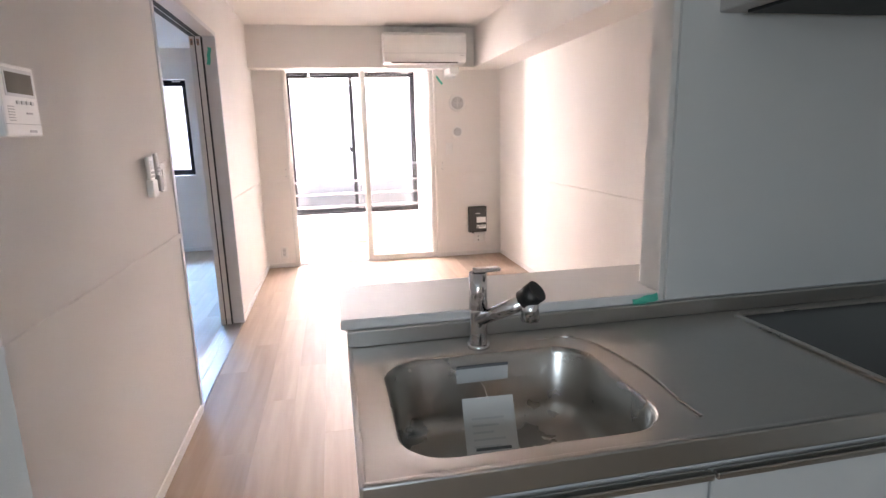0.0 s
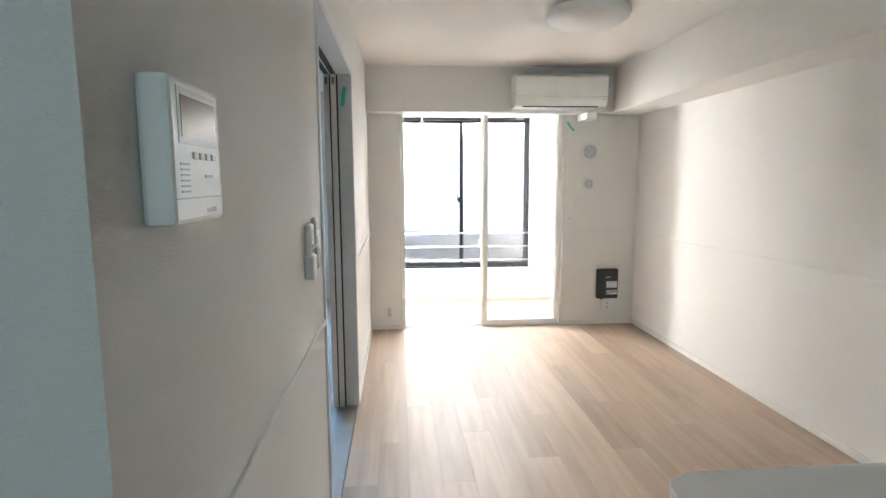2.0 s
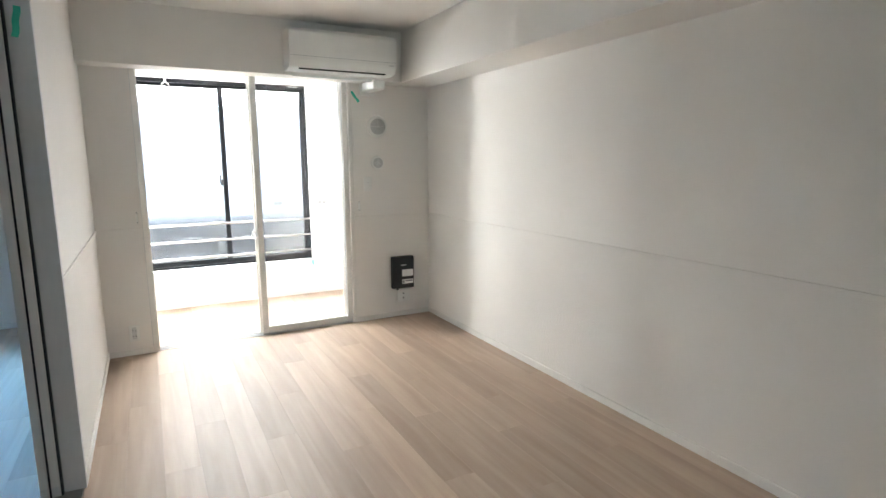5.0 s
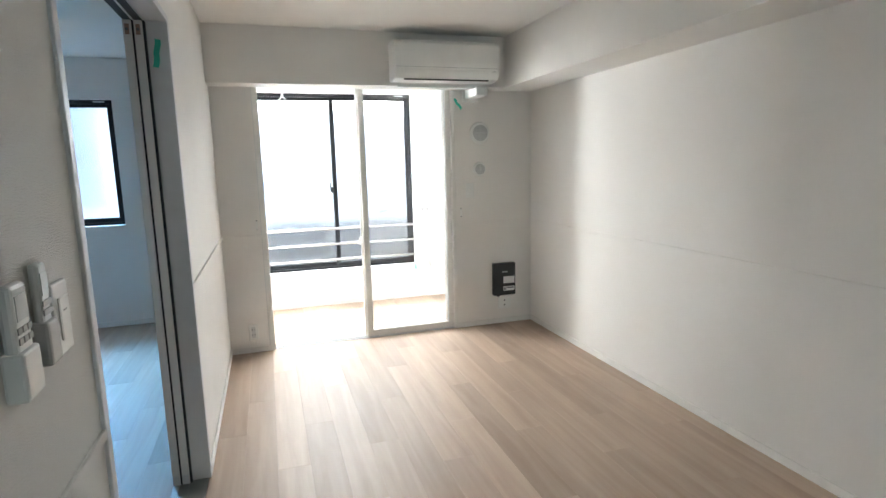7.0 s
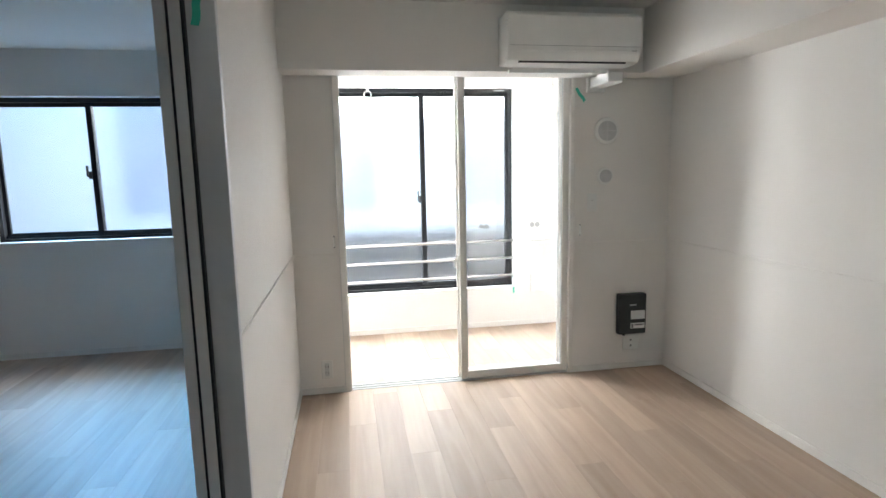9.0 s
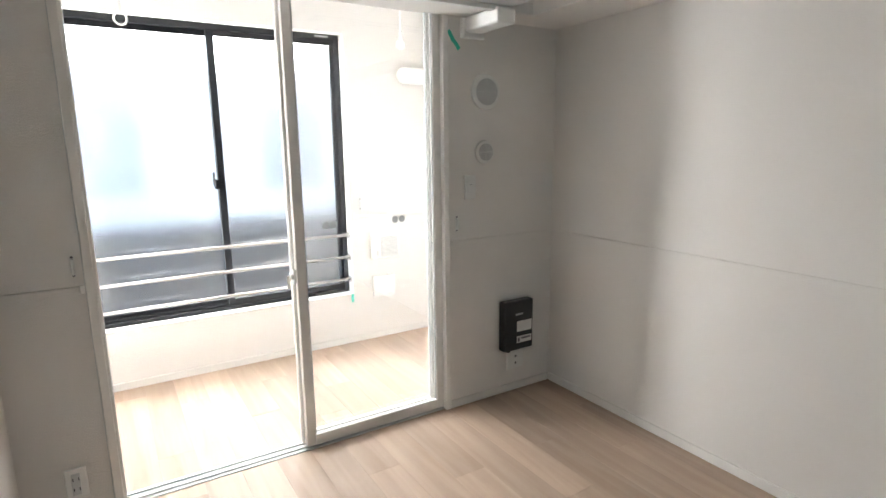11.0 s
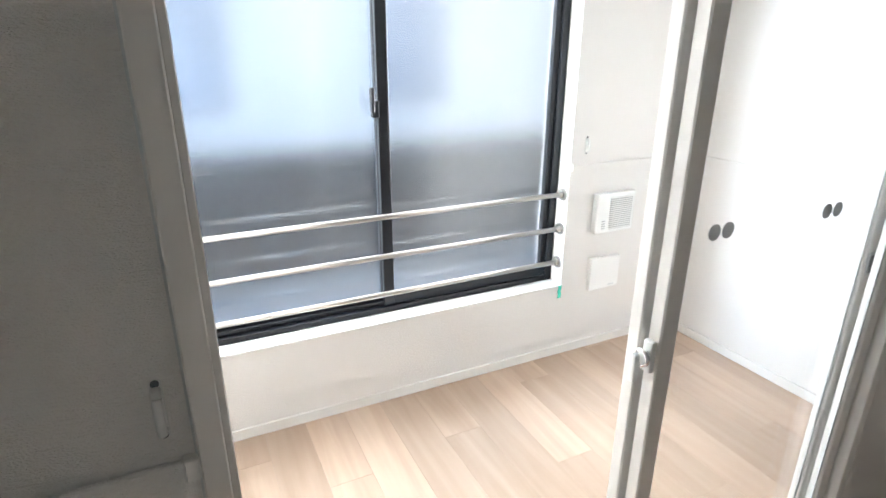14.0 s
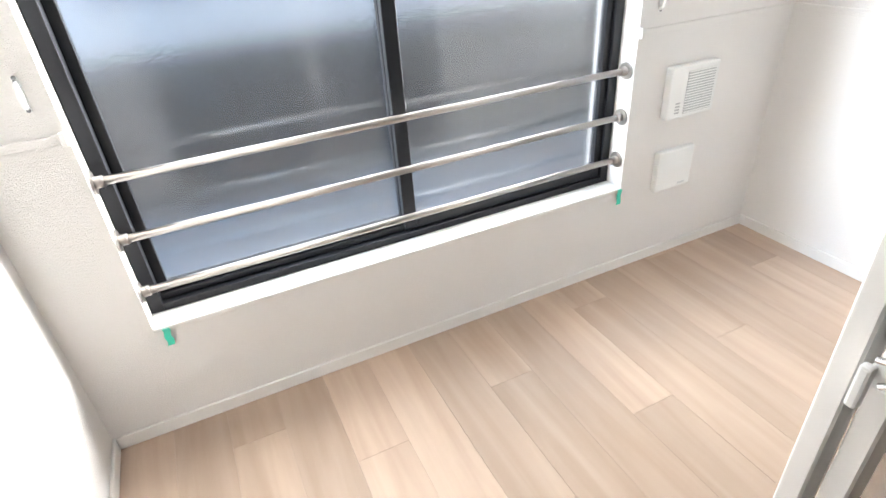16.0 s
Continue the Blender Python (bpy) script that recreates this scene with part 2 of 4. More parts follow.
# ---------- walls ----------
LW = -0.14
structure(boxes("wall_left", [(LW, 0, CORNER, DN - 0.027, 0, H), (LW, 0, DF + 0.027, S + 0.02, 0, H), (LW, 0, DN - 0.027, DF + 0.027, DT + 0.027, H)], PAPER),
          "white fibre-textured wallpapered wall with a doorway", "wall")
structure(boxes("wall_corner", [(-1.2, LW, CORNER, CORNER + 0.12, 0, H)], PAPER), "white wallpapered return wall beside the kitchen", "wall")
structure(boxes("wall_right", [(W, W + 0.14, -1.6, S + 0.2, 0, H)], PAPER), "long white wallpapered wall with a slim rail", "wall")
structure(boxes("wall_partition", [(0, OL - 0.029, P, P + T, 0, H), (OR + 0.029, W, P, P + T, 0, H), (OL - 0.029, OR + 0.029, P, P + T, OT + 0.029, H)], PAPER),
          "white wallpapered wall with a sliding glass door opening", "wall")
structure(boxes("wall_window", [(0, WX0, S, S + 0.2, 0, H), (WX1, W, S, S + 0.2, 0, H), (WX0, WX1, S, S + 0.2, 0, WZ0), (WX0, WX1, S, S + 0.2, WZ1, H)], PAPER),
          "white wallpapered outer wall under and around the window", "wall")
structure(boxes("wall_bedroom_window", [(-3.6, BX0, S, S + 0.2, 0, H), (BX1, LW, S, S + 0.2, 0, H), (BX0, BX1, S, S + 0.2, 0, BZ0), (BX0, BX1, S, S + 0.2, BZ1, H)], PAPER),
          "white wallpapered bedroom wall with a wide window", "wall")
structure(boxes("wall_bedroom_side", [(-3.72, -3.6, 1.9, S + 0.2, 0, H)], PAPER), "white bedroom side wall", "wall")
structure(boxes("wall_bedroom_back", [(-3.6, -1.2, CORNER, CORNER + 0.12, 0, H)], PAPER), "white bedroom back wall", "wall")
structure(boxes("wall_hall_side", [(-1.32, -1.2, -1.6, CORNER, 0, H)], PAPER), "white hall wall", "wall")
structure(boxes("wall_back", [(-1.32, -0.5, -1.72, -1.6, 0, H), (0.5, W + 0.14, -1.72, -1.6, 0, H), (-0.5, 0.5, -1.72, -1.6, 0, 1.1), (-0.5, 0.5, -1.72, -1.6, 2.0, H)], PAPER), "white wall behind the kitchen", "wall")
structure(boxes("ceiling", [(-3.72, W + 0.14, -1.72, S + 0.2, H, H + 0.12)], CEIL), "white papered ceiling", "ceiling")
BEAM_Y, BEAM_Z, SOF_X = 6.17, 1.965, 2.175
structure(boxes("beam_over_opening", [(0, SOF_X, BEAM_Y, P, BEAM_Z + 0.0, H)], PAPER, bevel=0.002), "white wallpapered boxed beam over the glass door", "beam")
structure(boxes("soffit_right", [(SOF_X, W, 2.03, P, BEAM_Z, H)], PAPER, bevel=0.002), "white wallpapered soffit running along the wall", "soffit")
structure(boxes("wall_kitchen", [(1.585, W, 1.93, 2.03, 0, H)], PAPER, bevel=0.002), "white end wall between kitchen and living room", "wall")

# ---------- rails and skirting ----------
def strip(name, segs, mat, label, category):
    return structure(boxes(name, segs, mat, bevel=0.002), label, category)

r0, r1, rd = RAIL - 0.011, RAIL + 0.011, 0.009
strip("trim_rail_left", [(0, rd, CORNER, DN - 0.03, r0, r1), (0, rd, DF + 0.03, P, r0, r1), (-1.2, rd, CORNER - rd, CORNER, r0, r1)], PAPER, "slim white wall rail", "trim")
strip("trim_rail_right", [(W - rd, W, 2.03, P, r0, r1), (W - rd, W, P + T, S, r0, r1)], PAPER, "slim white wall rail", "trim")
strip("trim_rail_partition", [(rd, OL - 0.03, P - rd, P, r0, r1), (OR + 0.03, W - rd, P - rd, P, r0, r1)], PAPER, "slim white wall rail", "trim")
strip("trim_rail_window", [(0, WX0, S - rd, S, r0, r1), (WX1, W - rd, S - rd, S, r0, r1)], PAPER, "slim white wall rail", "trim")
strip("trim_rail_caps", [(OL - 0.047, OL - 0.031, P - 0.014, P, r0 - 0.005, r1 + 0.005), (OR + 0.031, OR + 0.047, P - 0.014, P, r0 - 0.005, r1 + 0.005), (WX0 - 0.014, WX0 - 0.001, S - 0.014, S, r0 - 0.005, r1 + 0.005), (WX1 + 0.001, WX1 + 0.014, S - 0.014, S, r0 - 0.005, r1 + 0.005)], TRIM, "white end caps of the wall rail", "trim")
b1, bd = 0.044, 0.009
strip("baseboard_left", [(0, bd, CORNER, DN - 0.03, 0, b1), (0, bd, DF + 0.03, P, 0, b1), (0, bd, P + T, S, 0, b1), (-1.2, bd, CORNER - bd, CORNER, 0, b1)], TRIM, "low white skirting", "skirting")
strip("baseboard_right", [(W - bd, W, 2.03, P, 0, b1), (W - bd, W, P + T, S, 0, b1)], TRIM, "low white skirting", "skirting")
strip("baseboard_partition", [(bd, OL - 0.03, P - bd, P, 0, b1), (OR + 0.03, W - bd, P - bd, P, 0, b1)], TRIM, "low white skirting", "skirting")
strip("baseboard_window", [(bd, W - bd, S - bd, S, 0, b1)], TRIM, "low white skirting", "skirting")
strip("baseboard_bedroom", [(-3.6, LW, S - bd, S, 0, b1), (LW - bd, LW, DF + 0.03, S - bd, 0, b1)], TRIM, "low white skirting", "skirting")


# ---------- windows ----------
def window(name, x0, x1, z0, z1, label):
    """Two frosted sliding sashes in a black aluminium frame set deep in the wall."""
    e = empty(name, ((x0 + x1) / 2, S + 0.1, z0))
    y0, y1 = S + 0.075, S + 0.15
    inv = Matrix.Translation(-e.location)
    made = []
    f = 0.034
    made.append(boxes("frame", [(x0, x0 + f, y0, y1, z0, z1), (x1 - f, x1, y0, y1, z0, z1), (x0 + f, x1 - f, y0, y1, z0, z0 + f), (x0 + f, x1 - f, y0, y1, z1 - f, z1),
                                (x0 + f, x1 - f, y0 + 0.02, y0 + 0.024, z0 + f, z0 + f + 0.02), (x0 + f, x1 - f, y0 + 0.048, y0 + 0.052, z0 + f, z0 + f + 0.02)], BLACKFRAME, bevel=0.0015))
    xm = (x0 + x1) / 2
    st = 0.042
    for a, c, yy in ((x0 + f, xm + st / 2, y0 + 0.042), (xm - st / 2, x1 - f, y0 + 0.012)):
        outer = 0.026
        sa, sc = (outer, st) if a < xm - 0.1 else (st, outer)
        made.append(boxes("sash", [(a, a + sa, yy, yy + 0.024, z0 + f, z1 - f), (c - sc, c, yy, yy + 0.024, z0 + f, z1 - f),
                                   (a + sa, c - sc, yy, yy + 0.024, z0 + f, z0 + f + 0.04), (a + sa, c - sc, yy, yy + 0.024, z1 - f - 0.03, z1 - f)], BLACKFRAME, bevel=0.0015))
        pane = boxes("pane", [(a + sa, c - sc, yy + 0.010, yy + 0.014, z0 + f + 0.04, z1 - f - 0.03)], FROST)
        pane.visible_shadow = False
        made.append(pane)
    zl = z0 + (z1 - z0) * 0.465
    made.append(boxes("latch", [(xm - 0.044, xm - 0.019, y0 + 0.002, y0 + 0.03, zl - 0.03, zl + 0.03), (xm - 0.052, xm - 0.040, y0 - 0.014, y0 + 0.012, zl - 0.012, zl + 0.075)], BLACKFRAME, bevel=0.003))
    made.append(boxes("maker_plate", [(x1 - 0.16, x1 - 0.07, y0 - 0.0015, y0, z1 - 0.021, z1 - 0.010)], PALE_PLASTIC))
    for o in made:
        o.data.transform(inv)
        o.parent = e
    return structure(e, label, "window")


window("window_1", WX0, WX1, WZ0, WZ1, "black aluminium sliding window with frosted panes")
window("window_2", BX0, BX1, BZ0, BZ1, "wide black aluminium bedroom window with frosted panes")
structure(boxes("trim_sill_1", [(WX0 + 0.001, WX1 - 0.001, S - 0.006, S + 0.075, WZ0 - 0.0, WZ0 + 0.012)], TRIM, bevel=0.002), "white window sill board", "sill")
structure(boxes("trim_sill_2", [(BX0 + 0.001, BX1 - 0.001, S - 0.006, S + 0.075, BZ0, BZ0 + 0.012)], TRIM, bevel=0.002), "white window sill board", "sill")


# ---------- safety bars across the sunroom window ----------
def safety_bar(z):
    y, e = S + 0.035, empty("safety_bar", (1.0, S + 0.035, z))
    parts = [cyls("bar", [(0.0105, (WX0, y, z), (WX1, y, z))], ALU)]
    for xa, xb in ((WX0, WX0 + 0.006), (WX1 - 0.006, WX1)):
        bm = bmesh.new()
        add_cyl(bm, 0.028, (xa, y, z), (xb, y, z), 28)
        mid = xb if xa < 1 else xa
        add_cyl(bm, 0.0145, (mid, y, z), (mid + (0.02 if xa < 1 else -0.02), y, z), 20)
        parts.append(finish(bm, "bracket", [ALU]))
    for o in parts:
        o.data.transform(Matrix.Translation((-1.0, -y, -z)))
        o.parent = e
    return tagged(e, "satin aluminium safety bar across the frosted window", "safety bar", "bars across the window")


for z in (0.768, 0.612, 0.455):
    safety_bar(z)


# ---------- sliding glass doors to the sunroom ----------
def door_frame_sunroom():
    e = empty("door_1", (OL, P, 0))
    y0, y1 = P - 0.010, P + T + 0.004
    o = boxes("frame", [(OL - 0.03, OL, y0, y1, 0, OT), (OR, OR + 0.03, y0, y1, 0, OT), (OL - 0.03, OR + 0.03, y0, y1, OT, OT + 0.03)], TRIM, bevel=0.002)
    t = boxes("track", [(OL, OR, P + 0.01, P + 0.097, -0.004, 0.004), (OL, OR, P + 0.030, P + 0.034, 0.004, 0.010), (OL, OR, P + 0.070, P + 0.074, 0.004, 0.010)], PALE_PLASTIC)
    ribs = [boxes("jamb_rib", [(OL - 0.001, OL + 0.009, y, y + 0.008, 0.004, OT - 0.001)], TRIM, bevel=0.0015) for y in (P - 0.006, P + 0.046, P + 0.088)]
    ribs += [boxes("casing_edge", [(OL - 0.033, OL - 0.030, P - 0.004, P - 0.0005, 0, OT + 0.03)], PALE_PLASTIC)]
    for k in [o, t] + ribs:
        k.data.transform(Matrix.Translation((-OL, -P, 0)))
        k.parent = e
    return structure(e, "white frame and floor track of the sliding glass doors", "door frame")


door_frame_sunroom()


def glass_leaf(x0, x1, yc, stickers, latch_x, label):
    e = empty("sliding_glass_door", ((x0 + x1) / 2, yc, 0.01))
    z0, z1, st, d = 0.010, OT - 0.004, 0.042, 0.015
    parts = [boxes("stile", [(x0, x0 + st, yc - d, yc + d, z0, z1)], TRIM, bevel=0.003),
             boxes("stile", [(x1 - st, x1, yc - d, yc + d, z0, z1)], TRIM, bevel=0.003),
             boxes("rail", [(x0 + st, x1 - st, yc - d, yc + d, z0, z0 + 0.052)], TRIM, bevel=0.003),
             boxes("rail", [(x0 + st, x1 - st, yc - d, yc + d, z1 - 0.034, z1)], TRIM, bevel=0.003)]
    pane = boxes("pane", [(x0 + st - 0.004, x1 - st + 0.004, yc - 0.0025, yc + 0.0025, z0 + 0.048, z1 - 0.030)], CLEAR)
    pane.visible_shadow = False
    parts.append(pane)
    bead = [(x0 + st, x0 + st + 0.006, yc - 0.008, yc - 0.003, z0 + 0.052, z1 - 0.034), (x1 - st - 0.006, x1 - st, yc - 0.008, yc - 0.003, z0 + 0.052, z1 - 0.034)]
    parts.append(boxes("glazing_bead", bead, PALE_PLASTIC))
    if stickers:
        for sx in stickers:
            for dx in (-0.0185, 0.0185):
                parts.append(cyls("warning_dot", [(0.0165, (sx + dx, yc - 0.0045, 1.026), (sx + dx, yc - 0.003, 1.026))], GREY_PLASTIC))
    if latch_x:
        parts.append(boxes("finger_pull", [(latch_x - 0.014, latch_x + 0.014, yc - d - 0.003, yc - d, 0.845, 0.905)], PALE_PLASTIC, bevel=0.001))
        parts.append(boxes("finger_pull_recess", [(latch_x - 0.009, latch_x + 0.009, yc - d - 0.004, yc - d - 0.003, 0.853, 0.897)], INK))
    for o in parts:
        o.data.transform(Matrix.Translation(-e.location))
        o.parent = e
    return tagged(e, label, "glass door", "sliding glass doors")


leaf = glass_leaf(1.045, 1.785, P + 0.032, None, None, "white-framed clear glass sliding door leaf, pushed aside")
glass_leaf(1.035, 1.775, P + 0.072, (1.221, 1.569), 1.755, "white-framed clear glass sliding door leaf, stacked behind another")


def crescent_lock():
    e = empty("crescent_lock", (1.066, P + 0.017, 0.865))
    bm = bmesh.new()
    add_box(bm, -0.011, 0.011, -0.012, 0, -0.032, 0.032, 0.003, seg=2)
    add_cyl(bm, 0.012, (0, -0.012, 0), (0, -0.022, 0), 20)
    base = finish(bm, "lock_body", [WHITE_PLASTIC], e)
    bm = bmesh.new()
    add_box(bm, -0.018, -0.004, -0.034, -0.021, -0.055, 0.004, 0.004, seg=2)
    finish(bm, "lever", [WHITE_PLASTIC], e)
    tube("hook", [(0.004, -0.026, -0.014), (0.016, -0.026, 0.0), (0.006, -0.026, 0.016), (-0.008, -0.026, 0.014)], 0.004, CHROME, e)
    e.location = (1.044, P + 0.032, 0.82)
    e.rotation_euler = (0, 0, radians(-90))
    return tagged(e, "white crescent lock with a chrome hook on the glass door stile", "lock")


lock = crescent_lock()


# ---------- bedroom doorway ----------
def bedroom_door():
    e = empty("door_2", (0, DN, 0))
    a, c = LW - 0.008, 0.008
    fr = boxes("frame", [(a, c, DN - 0.028, DN, 0, DT), (a, c, DF, DF + 0.028, 0, DT), (a, c, DN - 0.028, DF + 0.028, DT, DT + 0.028)], JAMB, bevel=0.002)
    track = boxes("head_track", [(-0.108, -0.080, DN, DF, DT - 0.004, DT - 0.0005), (-0.147, -0.119, DN, DF, DT - 0.004, DT - 0.0005)], DARK)
    sill = boxes("threshold", [(a, -0.006, DN, DF, -0.006, 0.003), (-0.086, -0.079, DN, DF, 0.003, 0.007), (-0.128, -0.121, DN, DF, 0.003, 0.007)], ALU)
    for o in (fr, track, sill):
        o.data.transform(Matrix.Translation((0, -DN, 0)))
        o.parent = e
    return structure(e, "pale grey frame of the open bedroom doorway", "door frame")


bedroom_door()


def pocket_leaf(x0, x1):
    """Edge of a leaf slid away beside the far jamb, with a black strip filling the gap along it."""
    y0 = DF - 0.030
    e = empty("sliding_door", ((x0 + x1) / 2, y0, 0.006))
    leaf = boxes("leaf", [(x0, x1, y0, DF - 0.002, 0.006, DT - 0.006)], DOOR, bevel=0.002)
    dark_strip = boxes("gap_strip", [(x1 + 0.0005, x1 + 0.0085, y0 + 0.006, DF - 0.002, 0.006, DT - 0.006)], DARK)
    guide = boxes("roller_cap", [(x0 + 0.007, x1 - 0.007, y0 - 0.003, y0, DT - 0.062, DT - 0.022)], COPPER, bevel=0.001)
    wheel = cyls("roller", [(0.006, ((x0 + x1) / 2, y0 - 0.005, DT - 0.042), ((x0 + x1) / 2, y0 - 0.003, DT - 0.042))], INK, seg=14)
    lining = boxes("edge_lining", [(x0 + 0.001, x1 - 0.001, y0 - 0.0015, y0, 0.008, 0.05)], PALE_PLASTIC)
    for o in (leaf, dark_strip, guide, wheel, lining):
        o.data.transform(Matrix.Translation(-e.location))
        o.parent = e
    return tagged(e, "off-white sliding door leaf with a black strip beside it, pushed fully open", "sliding door", "bedroom sliding doors")


pocket_leaf(-0.109, -0.079)
pocket_leaf(-0.148, -0.118)


# ---------- air conditioner ----------
def air_conditioner():
    x0, x1, y0, y1, z0, z1 = 1.255, 2.045, 5.965, BEAM_Y, 1.985, 2.262
    e = empty("air_conditioner", ((x0 + x1) / 2, y1, z0))
    bm = bmesh.new()
    prof = [(y1, z0 + 0.004), (y0 + 0.085, z0), (y0 + 0.03, z0 + 0.012), (y0 + 0.008, z0 + 0.055), (y0, z0 + 0.12), (y0 + 0.004, z1 - 0.03), (y0 + 0.03, z1 - 0.002), (y1, z1)]
    va = [bm.verts.new((x0, y, z)) for y, z in prof]
    vb = [bm.verts.new((x1, y, z)) for y, z in prof]
    n = len(prof)
    bm.faces.new(va)
    bm.faces.new(list(reversed(vb)))
    for i in range(n):
        bm.faces.new((va[i], vb[i], vb[(i + 1) % n], va[(i + 1) % n]))
    bmesh.ops.bevel(bm, geom=list(bm.edges), offset=0.004, segments=2, affect="EDGES")
    parts = [finish(bm, "body", [WHITE_PLASTIC])]
    bm = bmesh.new()
    add_box(bm, x0 + 0.07, x1 - 0.075, -0.002, 0.002, -0.030, 0.030, 0.0015)
    o = finish(bm, "flap", [WHITE_PLASTIC])
    o.data.transform(Matrix.Translation((0, y0 + 0.018, z0 + 0.042)) @ Matrix.Rotation(radians(27), 4, "X"))
    parts.append(o)
    parts.append(boxes("air_outlet", [(x0 + 0.07, x1 - 0.075, y0 + 0.036, y0 + 0.05, z0 + 0.002, z0 + 0.013)], DARK))
    parts.append(boxes("panel_seam", [(x0 + 0.004, x1 - 0.004, y0 - 0.0012, y0 + 0.002, z0 + 0.086, z0 + 0.088)], GREY_PLASTIC))
    parts.append(boxes("indicator", [(x1 - 0.055, x1 - 0.025, y0 + 0.004, y0 + 0.012, z0 + 0.064, z0 + 0.068)], GREY_PLASTIC))
    parts.append(boxes("top_grille", [(x0 + 0.03 + i * 0.05, x0 + 0.065 + i * 0.05, y0 + 0.05, y1 - 0.02, z1 - 0.003, z1 + 0.002) for i in range(14)], GREY_PLASTIC))
    for o in parts:
        o.data.transform(Matrix.Translation(-e.location))
        o.parent = e
    return tagged(e, "white wall-mounted air conditioner on the boxed beam", "air conditioner")


air_conditioner()


def pipe_cover():
    """Duct cover that leads the pipes from the unit into the wall."""
    e = empty("pipe_cover", (1.97, P, 1.9))
    bm = bmesh.new()
    add_box(bm, 1.90, 2.00, 6.08, P, 1.895, 1.963, 0.012, seg=3)
    add_box(bm, 1.885, 2.015, P - 0.03, P, 1.87, 1.963, 0.010, seg=3)
    body = finish(bm, "cover", [WHITE_PLASTIC])
    strip_ = boxes("trough", [(1.30, 1.90, 6.10, 6.135, 1.948, 1.964)], WHITE_PLASTIC, bevel=0.002)
    for o in (body, strip_):
        o.data.transform(Matrix.Translation(-e.location))
        o.parent = e
    return tagged(e, "white plastic pipe cover under the air conditioner", "pipe cover")


pipe_cover()


# ---------- round wall vents ----------
def round_vent(x, z, r, label):
    e = empty("wall_vent", (x, P, z))
    bm = bmesh.new()
    add_cyl(bm, r, (0, 0, 0), (0, -0.012, 0), 48, r * 0.93)
    add_cyl(bm, r * 0.80, (0, -0.012, 0), (0, -0.015, 0), 48)
    finish(bm, "rim", [WHITE_PLASTIC], e)
    bm = bmesh.new()
    add_cyl(bm, r * 0.74, (0, -0.0152, 0), (0, -0.0158, 0), 48)
    finish(bm, "grille_back", [GREY_PLASTIC], e)
    for i in range(6):
        rr = r * (0.14 + 0.115 * i)
        tube("louvre_ring", [(rr * math.cos(a), -0.017, rr * math.sin(a)) for a in (0, math.pi / 2, math.pi, 3 * math.pi / 2)], r * 0.03, PALE_PLASTIC, e, res=8, cyclic=True)
    boxes("spoke", [(-r * 0.74, r * 0.74, -0.0175, -0.016, -0.0015, 0.0015)], WHITE_PLASTIC, e)
    boxes("spoke", [(-0.0015, 0.0015, -0.0177, -0.0162, -r * 0.74, r * 0.74)], WHITE_PLASTIC, e)
    return tagged(e, label, "vent", "round wall vents")


round_vent(2.035, 1.63, 0.088, "large round white ventilation grille on the wall")
round_vent(2.03, 1.337, 0.058, "small round white ventilation grille on the wall")


# ---------- black control box, outlets, switches ----------
def control_box():
    x0, x1, y0, y1, z0, z1 = 2.13, 2.33, P - 0.055, P, 0.257, 0.537
    e = empty("control_box", (x0, y1, z0))
    bm = bmesh.new()
    add_box(bm, x0, x1, y0, y1 - 0.002, z0, z1, 0.008, seg=2)
    parts = [finish(bm, "case", [BLACK_PLASTIC]),
             boxes("label", [(x0 + 0.085, x1 - 0.012, y0 - 0.0012, y0, z0 + 0.105, z0 + 0.165)], LABEL),
             boxes("label", [(x0 + 0.085, x1 - 0.012, y0 - 0.0012, y0, z0 + 0.04, z0 + 0.078)], LABEL),
             boxes("print_bar", [(x0 + 0.09, x0 + 0.105, y0 - 0.002, y0 - 0.0012, z0 + 0.045, z0 + 0.07), (x0 + 0.115, x1 - 0.02, y0 - 0.002, y0 - 0.0012, z0 + 0.06, z0 + 0.07)], INK),
             boxes("maker_mark", [(x0 + 0.075, x0 + 0.125, y0 - 0.0012, y0, z0 + 0.2, z0 + 0.21)], GREY_PLASTIC),
             boxes("front_lid_seam", [(x0 + 0.01, x1 - 0.01, y0 - 0.0008, y0, z0 + 0.088, z0 + 0.09)], DARK),
             cyls("cable_gland", [(0.011, (x0 + 0.05, y0 + 0.03, z0 - 0.014), (x0 + 0.05, y0 + 0.03, z0))], BLACK_PLASTIC)]
    for o in parts:
        o.data.transform(Matrix.Translation(-e.location))
        o.parent = e
    return tagged(e, "black plastic control box with white labels on the wall", "control box")


control_box()


